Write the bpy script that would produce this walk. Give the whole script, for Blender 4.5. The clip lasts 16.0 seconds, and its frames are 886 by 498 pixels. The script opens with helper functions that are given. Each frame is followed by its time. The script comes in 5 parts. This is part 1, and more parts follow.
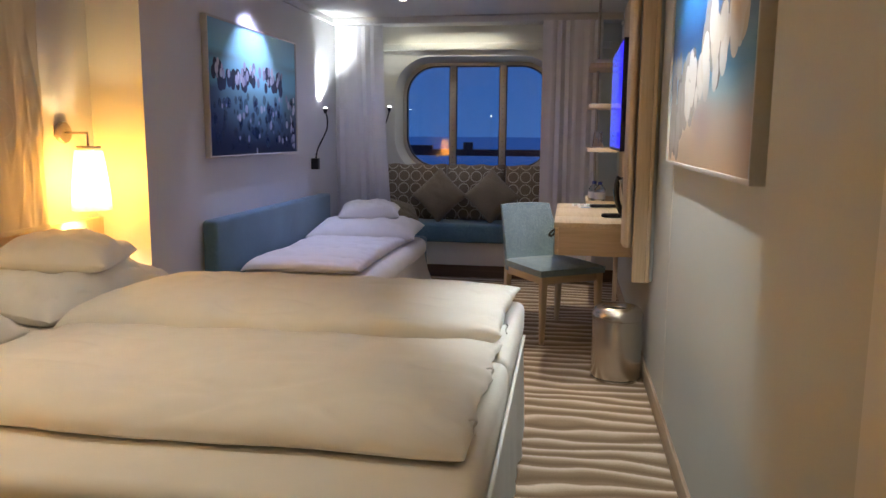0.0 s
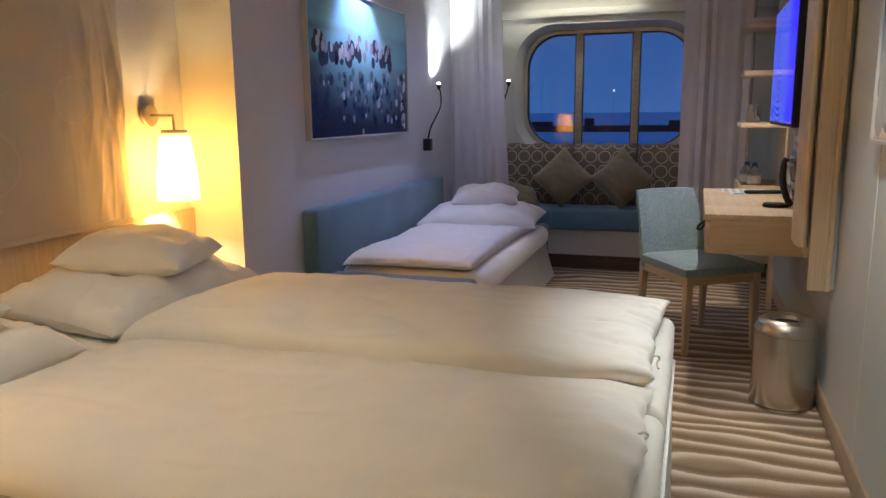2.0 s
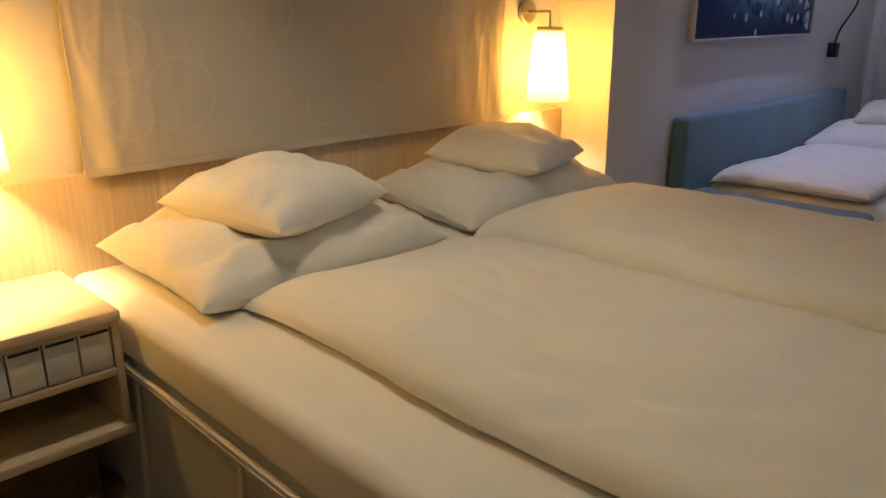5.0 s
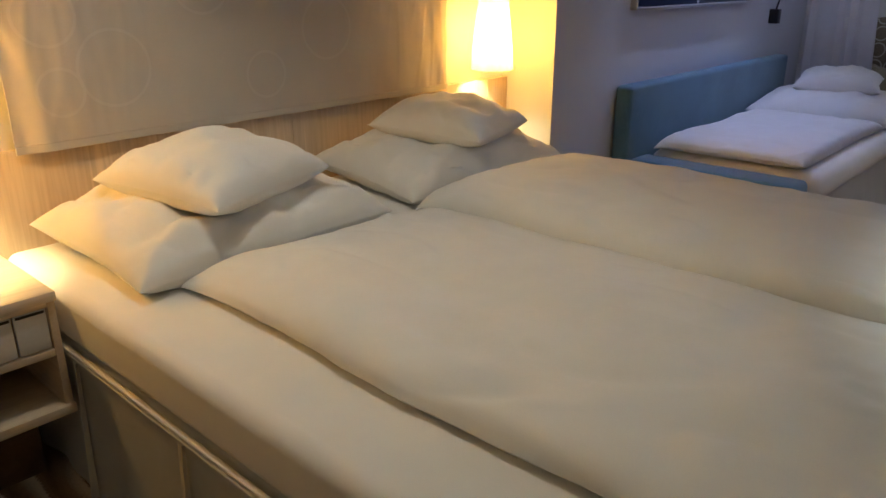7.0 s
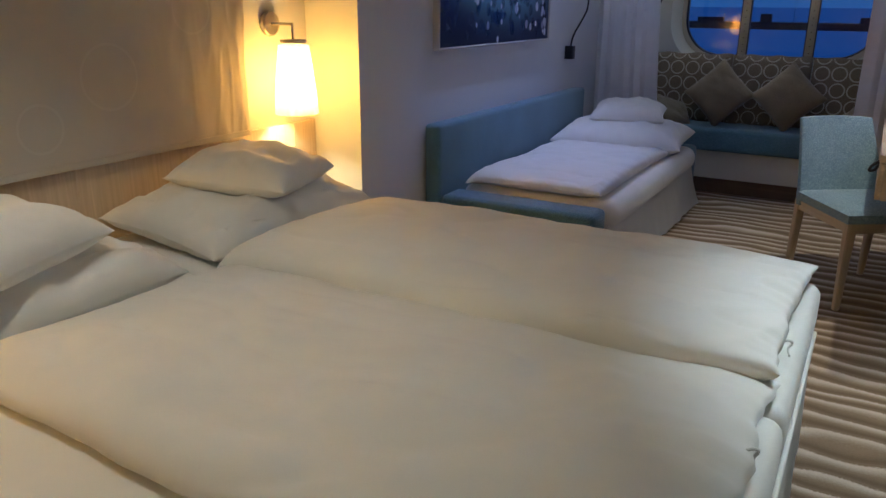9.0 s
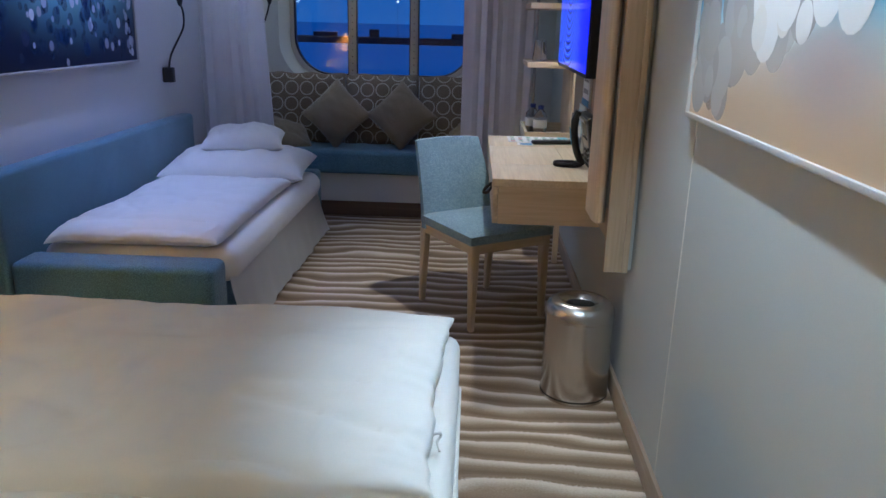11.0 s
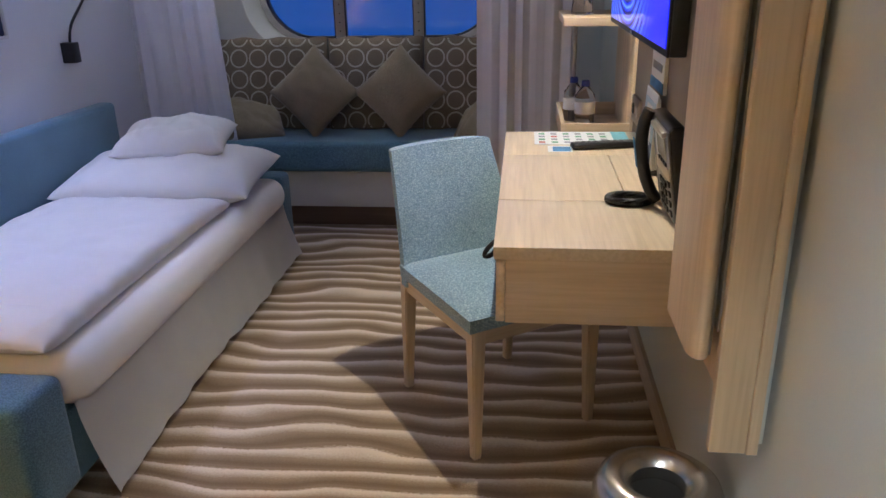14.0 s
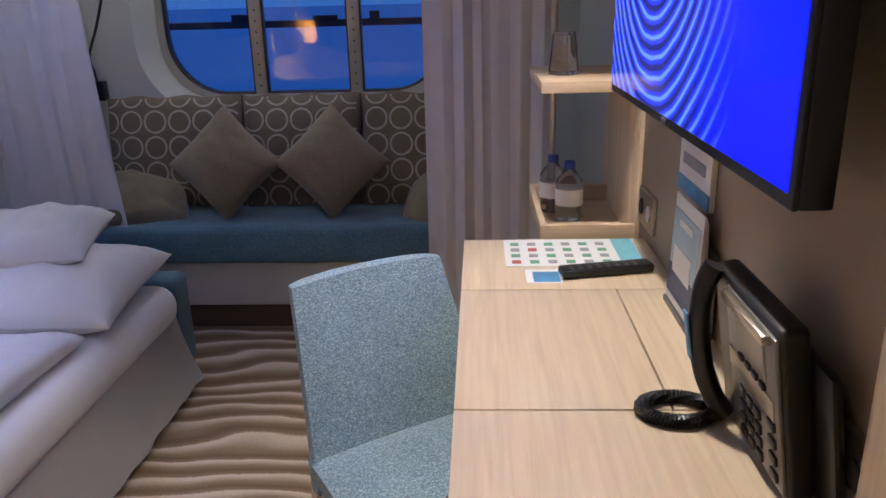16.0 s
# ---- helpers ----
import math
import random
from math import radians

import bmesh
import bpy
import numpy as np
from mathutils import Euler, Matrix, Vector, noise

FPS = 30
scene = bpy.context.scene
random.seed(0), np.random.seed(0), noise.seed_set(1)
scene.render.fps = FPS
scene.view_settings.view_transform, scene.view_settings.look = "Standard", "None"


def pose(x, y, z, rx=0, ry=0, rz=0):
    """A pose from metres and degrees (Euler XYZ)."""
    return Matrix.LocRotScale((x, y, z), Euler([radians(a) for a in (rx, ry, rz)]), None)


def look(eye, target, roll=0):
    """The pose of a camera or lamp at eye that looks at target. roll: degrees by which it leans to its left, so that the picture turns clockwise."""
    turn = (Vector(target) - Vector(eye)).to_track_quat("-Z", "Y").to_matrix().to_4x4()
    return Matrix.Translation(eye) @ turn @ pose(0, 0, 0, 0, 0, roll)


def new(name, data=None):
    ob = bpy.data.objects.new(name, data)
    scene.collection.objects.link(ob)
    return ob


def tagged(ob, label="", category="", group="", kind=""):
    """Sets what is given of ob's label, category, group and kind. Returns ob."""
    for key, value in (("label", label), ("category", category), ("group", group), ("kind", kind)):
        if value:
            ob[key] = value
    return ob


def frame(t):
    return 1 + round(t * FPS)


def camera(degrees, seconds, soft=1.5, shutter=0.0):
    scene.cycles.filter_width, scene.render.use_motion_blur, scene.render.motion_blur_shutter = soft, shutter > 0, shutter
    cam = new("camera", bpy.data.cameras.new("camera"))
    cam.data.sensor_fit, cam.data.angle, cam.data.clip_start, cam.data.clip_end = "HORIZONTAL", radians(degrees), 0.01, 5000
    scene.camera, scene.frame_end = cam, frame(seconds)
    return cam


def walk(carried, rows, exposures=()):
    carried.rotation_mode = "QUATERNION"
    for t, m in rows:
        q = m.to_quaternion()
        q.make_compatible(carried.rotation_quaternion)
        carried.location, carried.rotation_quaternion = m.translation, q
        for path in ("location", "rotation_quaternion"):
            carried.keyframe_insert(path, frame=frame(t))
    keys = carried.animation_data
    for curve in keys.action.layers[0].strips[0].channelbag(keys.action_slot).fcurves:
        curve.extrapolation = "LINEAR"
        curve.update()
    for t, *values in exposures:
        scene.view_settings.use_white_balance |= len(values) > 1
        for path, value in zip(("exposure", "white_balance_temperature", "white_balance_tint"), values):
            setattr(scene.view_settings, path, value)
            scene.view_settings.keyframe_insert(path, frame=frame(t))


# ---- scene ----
cam = camera(61.0, 16.0)
PATH = [
    (0, (0.039, -0.542, 1.199), (-0.283, 1.409, 0.898), 0.4),
    (0.5, (0.008, -0.429, 1.196), (-0.386, 1.507, 0.885), -0.2),
    (1, (-0.053, -0.246, 1.197), (-0.387, 1.698, 0.869), 0.2),
    (1.5, (-0.091, -0.141, 1.205), (-0.384, 1.808, 0.869), 0.5),
    (2, (-0.08, -0.034, 1.198), (-0.704, 1.833, 0.839), -0.6),
    (2.5, (-0.073, 0.029, 1.195), (-0.927, 1.795, 0.803), -0.8),
    (3, (-0.03, 0.042, 1.196), (-1.129, 1.656, 0.762), -0.9),
    (3.5, (-0.13, 0.078, 1.171), (-1.372, 1.578, 0.715), -1.1),
    (4, (-0.148, 0.079, 1.168), (-1.51, 1.456, 0.669), -0.5),
    (6.5, (-0.117, 0.081, 1.214), (-1.441, 1.416, 0.532), 0.4),
    (7, (-0.105, 0.1, 1.218), (-1.377, 1.481, 0.53), -0.0),
    (7.5, (-0.092, 0.12, 1.229), (-1.304, 1.552, 0.534), -0.1),
    (8, (-0.073, 0.147, 1.237), (-1.225, 1.63, 0.547), 0.0),
    (8.5, (-0.061, 0.172, 1.267), (-1.115, 1.734, 0.596), 0.6),
    (9, (-0.061, 0.193, 1.278), (-1.004, 1.843, 0.655), 0.4),
    (9.5, (-0.098, 0.264, 1.284), (-0.852, 2.018, 0.689), 1.1),
    (10, (-0.154, 0.361, 1.288), (-0.627, 2.215, 0.706), 2.0),
    (12.5, (0.017, 1.289, 1.312), (0.117, 3.2, 0.73), -0.4),
    (13, (0.028, 1.531, 1.288), (0.011, 3.425, 0.647), -1.2),
    (13.5, (0.048, 1.724, 1.299), (-0.107, 3.587, 0.587), -1.5),
    (14, (0.027, 1.96, 1.29), (-0.174, 3.82, 0.584), -1.1),
    (14.5, (0.006, 2.164, 1.3), (-0.132, 4.036, 0.61), -0.1),
    (15, (0.02, 2.406, 1.281), (-0.085, 4.285, 0.604), -0.3),
    (15.5, (0.045, 2.621, 1.291), (-0.053, 4.5, 0.612), -1.1),
    (16, (0.017, 2.781, 1.308), (-0.085, 4.677, 0.68), -1.5),
]
EXPOSURES = [  # seconds, stops, kelvin, tint
    (0.0, 0.32, 6400, 9), (1.5, 0.28, 6400, 9), (2.5, 0.12, 6600, 8), (3.5, 0.0, 7000, 4), (4.1, -0.1, 7000, 4), (6.3, -0.15, 6000, 4),
    (8.0, -0.22, 5600, 3), (9.2, -0.24, 5500, 2), (10.2, -0.1, 4900, 4), (12.3, 0.45, 5400, 1), (13.6, 0.6, 6100, 3), (14.4, 0.52, 5600, 10), (16.0, 0.42, 5800, 13)]
walk(cam, [(t, look(eye, target, roll)) for t, eye, target, roll in PATH], EXPOSURES)

# ---- world and lamps ----
world = bpy.data.worlds.new("dusk")
world.use_nodes = True
scene.world = world
wn = world.node_tree.nodes
wn["Background"].inputs[1].default_value = 0.8
wtc, wsep, wramp = wn.new("ShaderNodeTexCoord"), wn.new("ShaderNodeSeparateXYZ"), wn.new("ShaderNodeValToRGB")
world.node_tree.links.new(wtc.outputs["Generated"], wsep.inputs[0])
world.node_tree.links.new(wsep.outputs["Z"], wramp.inputs[0])
world.node_tree.links.new(wramp.outputs[0], wn["Background"].inputs[0])
wramp.color_ramp.elements[0].color = (0.038, 0.125, 0.40, 1)
wramp.color_ramp.elements[1].color = (0.010, 0.04, 0.19, 1)
wramp.color_ramp.elements[1].position = 0.35


def lamp(kind, name, where, power, colour, radius=0.03, aim=None, cone=90, blend=0.6, size=(1, 1)):
    d = bpy.data.lights.new(name, kind)
    d.energy, d.color = power, colour
    if kind in ("POINT", "SPOT"):
        d.shadow_soft_size = radius
    if kind == "SPOT":
        d.spot_size, d.spot_blend = radians(cone), blend
    if kind == "AREA":
        d.shape, d.size, d.size_y = "RECTANGLE", size[0], size[1]
    o = new(name, d)
    o.matrix_world = look(where, aim or (where[0], where[1] + 0.001, 0))
    return o


COOL, WARM, NEUTRAL, PALE, CLEAR = (0.54, 0.57, 1.0), (1.0, 0.71, 0.33), (1.0, 0.86, 0.68), (1.0, 0.93, 0.82), (0.95, 0.98, 0.96)
DOWNLIGHTS = [  # x, y, power, colour, cone, aim
    (0.06, 4.10, 62, NEUTRAL, 82, (0.16, 4.101, 0)),
    (-1.72, 3.95, 48, COOL, 84, (-1.90, 3.95, 0.9)),
    (-1.15, 4.85, 9, COOL, 150, (-1.15, 4.851, 0)),
    (0.10, 1.90, 72, CLEAR, 84, (0.50, 1.98, 0.80)),
    (-1.40, 0.84, 31, NEUTRAL, 96, (-1.40, 0.861, 0)),
    # Next two are unseen fill lamps, added to brighten the aisle and entrance side.
    (-0.42, 2.75, 4, PALE, 150, (-0.42, 2.801, 0)),
    (-0.1, -0.7, 5.5, NEUTRAL, 150, (-0.1, -0.699, 0)),
]
CEIL = 2.14
for x, y, p, c, cone, aim in DOWNLIGHTS:
    lamp("SPOT", "downlight_beam", (x, y, CEIL - 0.03), p, c, 0.022, aim, cone)
SCONCES = [(-2.06, 2.515), (-2.06, 0.46)]
for x, y in SCONCES:
    lamp("POINT", "sconce_bulb", (x, y, 0.99), 40, WARM, 0.028)
lamp("AREA", "cove_light", (-1.0, 6.02, 2.09), 2.2, (1.0, 0.95, 0.8), aim=(-1.0, 6.1, 0), size=(0.9, 0.04))


# ---- materials ----
def ramp(nodes, stops):
    r = nodes.new("ShaderNodeValToRGB")
    els = r.color_ramp.elements
    while len(els) < len(stops):
        els.new(0.5)
    for e, (p, c) in zip(els, stops):
        e.position, e.color = p, (*c, 1)
    return r


def mat(name, colour, rough=0.6, metal=0.0, dark=0.85, scale=6.0, fine=120.0, bump=0.15, stretch=(1, 1, 1), sheen=0.0, spec=0.5):
    """A surface with broad variation, fine grain and fine relief."""
    m = bpy.data.materials.new(name)
    m.use_nodes = True
    nt = m.node_tree
    n, L = nt.nodes, nt.links.new
    b = n["Principled BSDF"]
    tc, mp = n.new("ShaderNodeTexCoord"), n.new("ShaderNodeMapping")
    mp.inputs["Scale"].default_value = stretch
    L(tc.outputs["Object"], mp.inputs[0])
    n1, n2 = n.new("ShaderNodeTexNoise"), n.new("ShaderNodeTexNoise")
    n1.inputs["Scale"].default_value, n2.inputs["Scale"].default_value = scale, fine
    n1.inputs["Detail"].default_value = 4
    L(mp.outputs[0], n1.inputs["Vector"])
    L(mp.outputs[0], n2.inputs["Vector"])
    mix = n.new("ShaderNodeMath")
    mix.operation = "MULTIPLY_ADD"
    mix.inputs[1].default_value = 0.6
    L(n1.outputs["Fac"], mix.inputs[0])
    half = n.new("ShaderNodeMath")
    half.operation = "MULTIPLY"
    half.inputs[1].default_value = 0.4
    L(n2.outputs["Fac"], half.inputs[0])
    L(half.outputs[0], mix.inputs[2])
    r = ramp(n, [(0.35, [c * dark for c in colour]), (0.65, colour)])
    L(mix.outputs[0], r.inputs[0])
    L(r.outputs[0], b.inputs["Base Color"])
    b.inputs["Roughness"].default_value, b.inputs["Metallic"].default_value = rough, metal
    b.inputs["Specular IOR Level"].default_value = spec
    if sheen:
        b.inputs["Sheen Weight"].default_value = sheen
    bp = n.new("ShaderNodeBump")
    bp.inputs["Strength"].default_value, bp.inputs["Distance"].default_value = bump, 0.004
    L(mix.outputs[0], bp.inputs["Height"])
    L(bp.outputs[0], b.inputs["Normal"])
    return m


def wood(name, light, dark, axis=2, rough=0.45):
    """Light oak veneer with long grain along an axis."""
    m = mat(name, light, rough)
    n, L = m.node_tree.nodes, m.node_tree.links.new
    b = n["Principled BSDF"]
    tc, mp = n.new("ShaderNodeTexCoord"), n.new("ShaderNodeMapping")
    sc = [1, 1, 1]
    sc[axis] = 0.045
    mp.inputs["Scale"].default_value = sc
    L(tc.outputs["Object"], mp.inputs[0])
    big, small = n.new("ShaderNodeTexNoise"), n.new("ShaderNodeTexNoise")
    big.inputs["Scale"].default_value, small.inputs["Scale"].default_value = 14, 110
    big.inputs["Detail"].default_value, small.inputs["Detail"].default_value = 6, 3
    big.inputs["Distortion"].default_value = 0.4
    L(mp.outputs[0], big.inputs["Vector"])
    L(mp.outputs[0], small.inputs["Vector"])
    r1 = ramp(n, [(0.3, dark), (0.48, light), (0.61, light), (0.68, [min(1, c * 1.22) for c in light])])
    r2 = ramp(n, [(0.3, (0.84, 0.82, 0.79)), (0.6, (1, 1, 1))])
    L(big.outputs["Fac"], r1.inputs[0])
    L(small.outputs["Fac"], r2.inputs[0])
    mul = n.new("ShaderNodeMix")
    mul.data_type, mul.blend_type = "RGBA", "MULTIPLY"
    mul.inputs["Factor"].default_value = 0.8
    L(r1.outputs[0], mul.inputs["A"])
    L(r2.outputs[0], mul.inputs["B"])
    L(mul.outputs["Result"], b.inputs["Base Color"])
    bp = n.new("ShaderNodeBump")
    bp.inputs["Strength"].default_value, bp.inputs["Distance"].default_value = 0.12, 0.002
    L(small.outputs["Fac"], bp.inputs["Height"])
    L(bp.outputs[0], b.inputs["Normal"])
    return m


def weave(name, colour, fleck, scale=260, sheen=0.3):
    """Coarse two-tone woven upholstery."""
    m = mat(name, colour, 0.9, sheen=sheen, spec=0.2)
    n, L = m.node_tree.nodes, m.node_tree.links.new
    b = n["Principled BSDF"]
    tc, mp = n.new("ShaderNodeTexCoord"), n.new("ShaderNodeMapping")
    mp.inputs["Scale"].default_value = (1, 1, 1.7)
    L(tc.outputs["Object"], mp.inputs[0])
    no, big = n.new("ShaderNodeTexNoise"), n.new("ShaderNodeTexNoise")
    no.inputs["Scale"].default_value, big.inputs["Scale"].default_value = scale, 5
    no.inputs["Detail"].default_value = 2
    L(mp.outputs[0], no.inputs["Vector"])
    L(tc.outputs["Object"], big.inputs["Vector"])
    r = ramp(n, [(0.36, [c * 0.7 for c in colour]), (0.5, colour), (0.66, fleck)])
    r2 = ramp(n, [(0.3, (0.85, 0.85, 0.85)), (0.7, (1.05, 1.05, 1.05))])
    L(no.outputs["Fac"], r.inputs[0])
    L(big.outputs["Fac"], r2.inputs[0])
    mul = n.new("ShaderNodeMix")
    mul.data_type, mul.blend_type = "RGBA", "MULTIPLY"
    mul.inputs["Factor"].default_value = 1
    L(r.outputs[0], mul.inputs["A"])
    L(r2.outputs[0], mul.inputs["B"])
    L(mul.outputs["Result"], b.inputs["Base Color"])
    bp = n.new("ShaderNodeBump")
    bp.inputs["Strength"].default_value, bp.inputs["Distance"].default_value = 0.5, 0.002
    L(no.outputs["Fac"], bp.inputs["Height"])
    L(bp.outputs[0], b.inputs["Normal"])
    return m


def carpet_material():
    """Loop-pile carpet printed with wavy ridges like sand at low tide."""
    m = mat("sand_ripple_carpet", (0.4, 0.3, 0.2), 0.95)
    n, L = m.node_tree.nodes, m.node_tree.links.new
    b = n["Principled BSDF"]
    tc = n.new("ShaderNodeTexCoord")
    mp = n.new("ShaderNodeMapping")
    mp.inputs["Scale"].default_value = (0.55, 1, 1)
    L(tc.outputs["Object"], mp.inputs[0])
    bend = n.new("ShaderNodeTexNoise")
    bend.inputs["Scale"].default_value, bend.inputs["Detail"].default_value = 2.6, 2
    L(mp.outputs[0], bend.inputs["Vector"])
    sep = n.new("ShaderNodeSeparateXYZ")
    L(tc.outputs["Object"], sep.inputs[0])
    shift = n.new("ShaderNodeMath")
    shift.operation = "MULTIPLY_ADD"
    shift.inputs[1].default_value = 0.30
    L(bend.outputs["Fac"], shift.inputs[0])
    L(sep.outputs["Y"], shift.inputs[2])
    freq = n.new("ShaderNodeMath")
    freq.operation = "MULTIPLY"
    freq.inputs[1].default_value = 1 / 0.098
    L(shift.outputs[0], freq.inputs[0])
    saw = n.new("ShaderNodeMath")
    saw.operation = "FRACT"
    L(freq.outputs[0], saw.inputs[0])
    fine = n.new("ShaderNodeTexNoise")
    fine.inputs["Scale"].default_value, fine.inputs["Detail"].default_value = 160, 3
    L(tc.outputs["Object"], fine.inputs["Vector"])
    jit = n.new("ShaderNodeMath")
    jit.operation = "MULTIPLY_ADD"
    jit.inputs[1].default_value = 0.22
    L(fine.outputs["Fac"], jit.inputs[0])
    L(saw.outputs[0], jit.inputs[2])
    r = ramp(n, [(0.08, (0.24, 0.165, 0.10)), (0.26, (0.20, 0.135, 0.08)), (0.55, (0.33, 0.24, 0.155)), (0.80, (0.62, 0.515, 0.39)), (0.92, (0.70, 0.59, 0.46)), (1.10, (0.27, 0.19, 0.12))])
    L(jit.outputs[0], r.inputs[0])
    r.color_ramp.elements[5].position = 1.0
    L(r.outputs[0], b.inputs["Base Color"])
    b.inputs["Specular IOR Level"].default_value = 0.1
    bp = n.new("ShaderNodeBump")
    bp.inputs["Strength"].default_value, bp.inputs["Distance"].default_value = 0.6, 0.004
    L(fine.outputs["Fac"], bp.inputs["Height"])
    L(bp.outputs[0], b.inputs["Normal"])
    return m


def glow(name, colour, strength):
    m = bpy.data.materials.new(name)
    m.use_nodes = True
    b = m.node_tree.nodes["Principled BSDF"]
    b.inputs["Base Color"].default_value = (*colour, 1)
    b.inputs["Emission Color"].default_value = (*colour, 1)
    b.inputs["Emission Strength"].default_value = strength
    return m


def clear(name, tint=(1, 1, 1), ior=1.45, rough=0.0):
    m = bpy.data.materials.new(name)
    m.use_nodes = True
    b = m.node_tree.nodes["Principled BSDF"]
    b.inputs["Base Color"].default_value = (*tint, 1)
    b.inputs["Transmission Weight"].default_value = 1
    b.inputs["Roughness"].default_value, b.inputs["IOR"].default_value = rough, ior
    return m


WALL = mat("painted_wall_panel", (0.66, 0.66, 0.66), 0.55, dark=0.94, scale=2, fine=300, bump=0.05)
WALL_R = mat("grey_green_wall_panel", (0.52, 0.54, 0.52), 0.5, dark=0.92, scale=1.5, fine=280, bump=0.06)
CREAM = mat("cream_window_lining", (0.68, 0.67, 0.60), 0.45, dark=0.93, scale=3, bump=0.04)
CEILM = mat("ceiling_paint", (0.62, 0.61, 0.58), 0.5, dark=0.95, scale=2, bump=0.03)
LINEN = mat("white_bed_linen", (0.80, 0.78, 0.72), 0.85, dark=0.95, scale=9, fine=420, bump=0.12, sheen=0.2, spec=0.2)
nt_ = LINEN.node_tree
cn, cb_ = nt_.nodes.new("ShaderNodeTexNoise"), nt_.nodes.new("ShaderNodeBump")
cn.inputs["Scale"].default_value, cn.inputs["Detail"].default_value, cn.inputs["Distortion"].default_value = 3.2, 2, 0.3
nt_.links.new(nt_.nodes["Mapping"].outputs[0], cn.inputs["Vector"])
cb_.inputs["Strength"].default_value, cb_.inputs["Distance"].default_value = 0.45, 0.03
nt_.links.new(cn.outputs["Fac"], cb_.inputs["Height"])
nt_.links.new(nt_.nodes["Bump"].outputs[0], cb_.inputs["Normal"])
nt_.links.new(cb_.outputs[0], nt_.nodes["Principled BSDF"].inputs["Normal"])
CURTAIN = mat("white_curtain_cloth", (0.72, 0.72, 0.72), 0.9, dark=0.93, scale=12, fine=500, bump=0.1, sheen=0.2, spec=0.2)
DRAPE = mat("ivory_wall_drape", (0.50, 0.46, 0.40), 0.75, dark=0.93, scale=8, fine=420, bump=0.12, spec=0.3)
OAK = wood("light_oak_upright", (0.62, 0.49, 0.335), (0.565, 0.435, 0.285), 2)
OAK_X = wood("light_oak_lengthwise_x", (0.62, 0.49, 0.335), (0.565, 0.435, 0.285), 0)
OAK_Y = wood("light_oak_lengthwise_y", (0.64, 0.525, 0.365), (0.58, 0.465, 0.31), 1, 0.38)
TAUPE = mat("taupe_back_panel", (0.30, 0.235, 0.17), 0.6, dark=0.9, scale=5, fine=250, bump=0.08)
DARKWOOD = wood("dark_plinth_wood", (0.13, 0.08, 0.045), (0.08, 0.05, 0.03), 0)
BLUE = weave("teal_blue_upholstery", (0.10, 0.20, 0.27), (0.17, 0.30, 0.37))
BLUE_L = weave("pale_teal_chair_weave", (0.22, 0.34, 0.42), (0.42, 0.54, 0.60), 230)
TAN = weave("olive_tan_cushion_cloth", (0.245, 0.20, 0.125), (0.31, 0.26, 0.17), 320)
TAN_BACK = weave("brown_patterned_cushion_cloth", (0.20, 0.16, 0.105), (0.26, 0.21, 0.145), 320)
RING = mat("pale_ring_print", (0.52, 0.48, 0.38), 0.9, bump=0.1)
STEEL = mat("brushed_steel", (0.62, 0.58, 0.53), 0.26, 1.0, dark=0.9, scale=3, fine=90, bump=0.03, stretch=(1, 1, 0.05))
NICKEL = mat("satin_nickel", (0.5, 0.45, 0.38), 0.32, 1.0, dark=0.92)
ALU = mat("aluminium_edge", (0.42, 0.41, 0.39), 0.4, 0.9, dark=0.92)
FRAME_METAL = mat("grey_window_metal", (0.46, 0.44, 0.38), 0.45, 0.6, dark=0.88)
BLACK = mat("black_plastic", (0.012, 0.012, 0.013), 0.38, dark=0.8)
GREYPL = mat("grey_plastic", (0.12, 0.12, 0.125), 0.35, dark=0.85)
GREYFACE = mat("satin_grey_face", (0.19, 0.185, 0.18), 0.32, 0.2, dark=0.9)
DARKHOLE = mat("dark_liner", (0.02, 0.018, 0.016), 0.7)
WHITEPL = mat("white_plastic", (0.7, 0.7, 0.68), 0.35, dark=0.95)
PAPER = mat("printed_paper_white", (0.76, 0.77, 0.76), 0.6, dark=0.95)
PBLUE = mat("printed_blue", (0.10, 0.30, 0.55), 0.5, dark=0.7, scale=20)
PNAVY = mat("printed_navy", (0.03, 0.06, 0.16), 0.4, dark=0.7, scale=15)
PCYAN = mat("printed_cyan", (0.20, 0.52, 0.62), 0.5, dark=0.85, scale=20)
PGREEN = mat("printed_green", (0.12, 0.36, 0.20), 0.5)
PRED = mat("printed_red", (0.5, 0.08, 0.07), 0.5)
PGREY = mat("printed_grey", (0.30, 0.31, 0.33), 0.5)
CAPBLUE = mat("blue_cap", (0.03, 0.06, 0.30), 0.4)
SILVERFRAME = mat("silver_picture_frame", (0.56, 0.54, 0.51), 0.4, 0.25, dark=0.92)
BASE = wood("beige_baseboard", (0.40, 0.31, 0.22), (0.32, 0.24, 0.16), 1)
BULB = glow("cold_led", (0.92, 0.95, 1.0), 14)
BULB_WARM = glow("warm_bulb", (1, 0.72, 0.32), 9)
LEDCEIL = glow("downlight_lens", (1.0, 0.9, 0.75), 6)
PANE = clear("window_glass")
TUMBLER = clear("drinking_glass")
PET = clear("clear_bottle_plastic", (0.85, 0.93, 1.0), 1.33, 0.05)
CARPET = carpet_material()


# ---- builders ----
HOME = {}


def thing(name, m, label, category, group="", kind=""):
    o = new(name)
    o.empty_display_size = 0.1
    o.matrix_basis = m
    HOME[o] = m
    return tagged(o, label, category, group, kind)


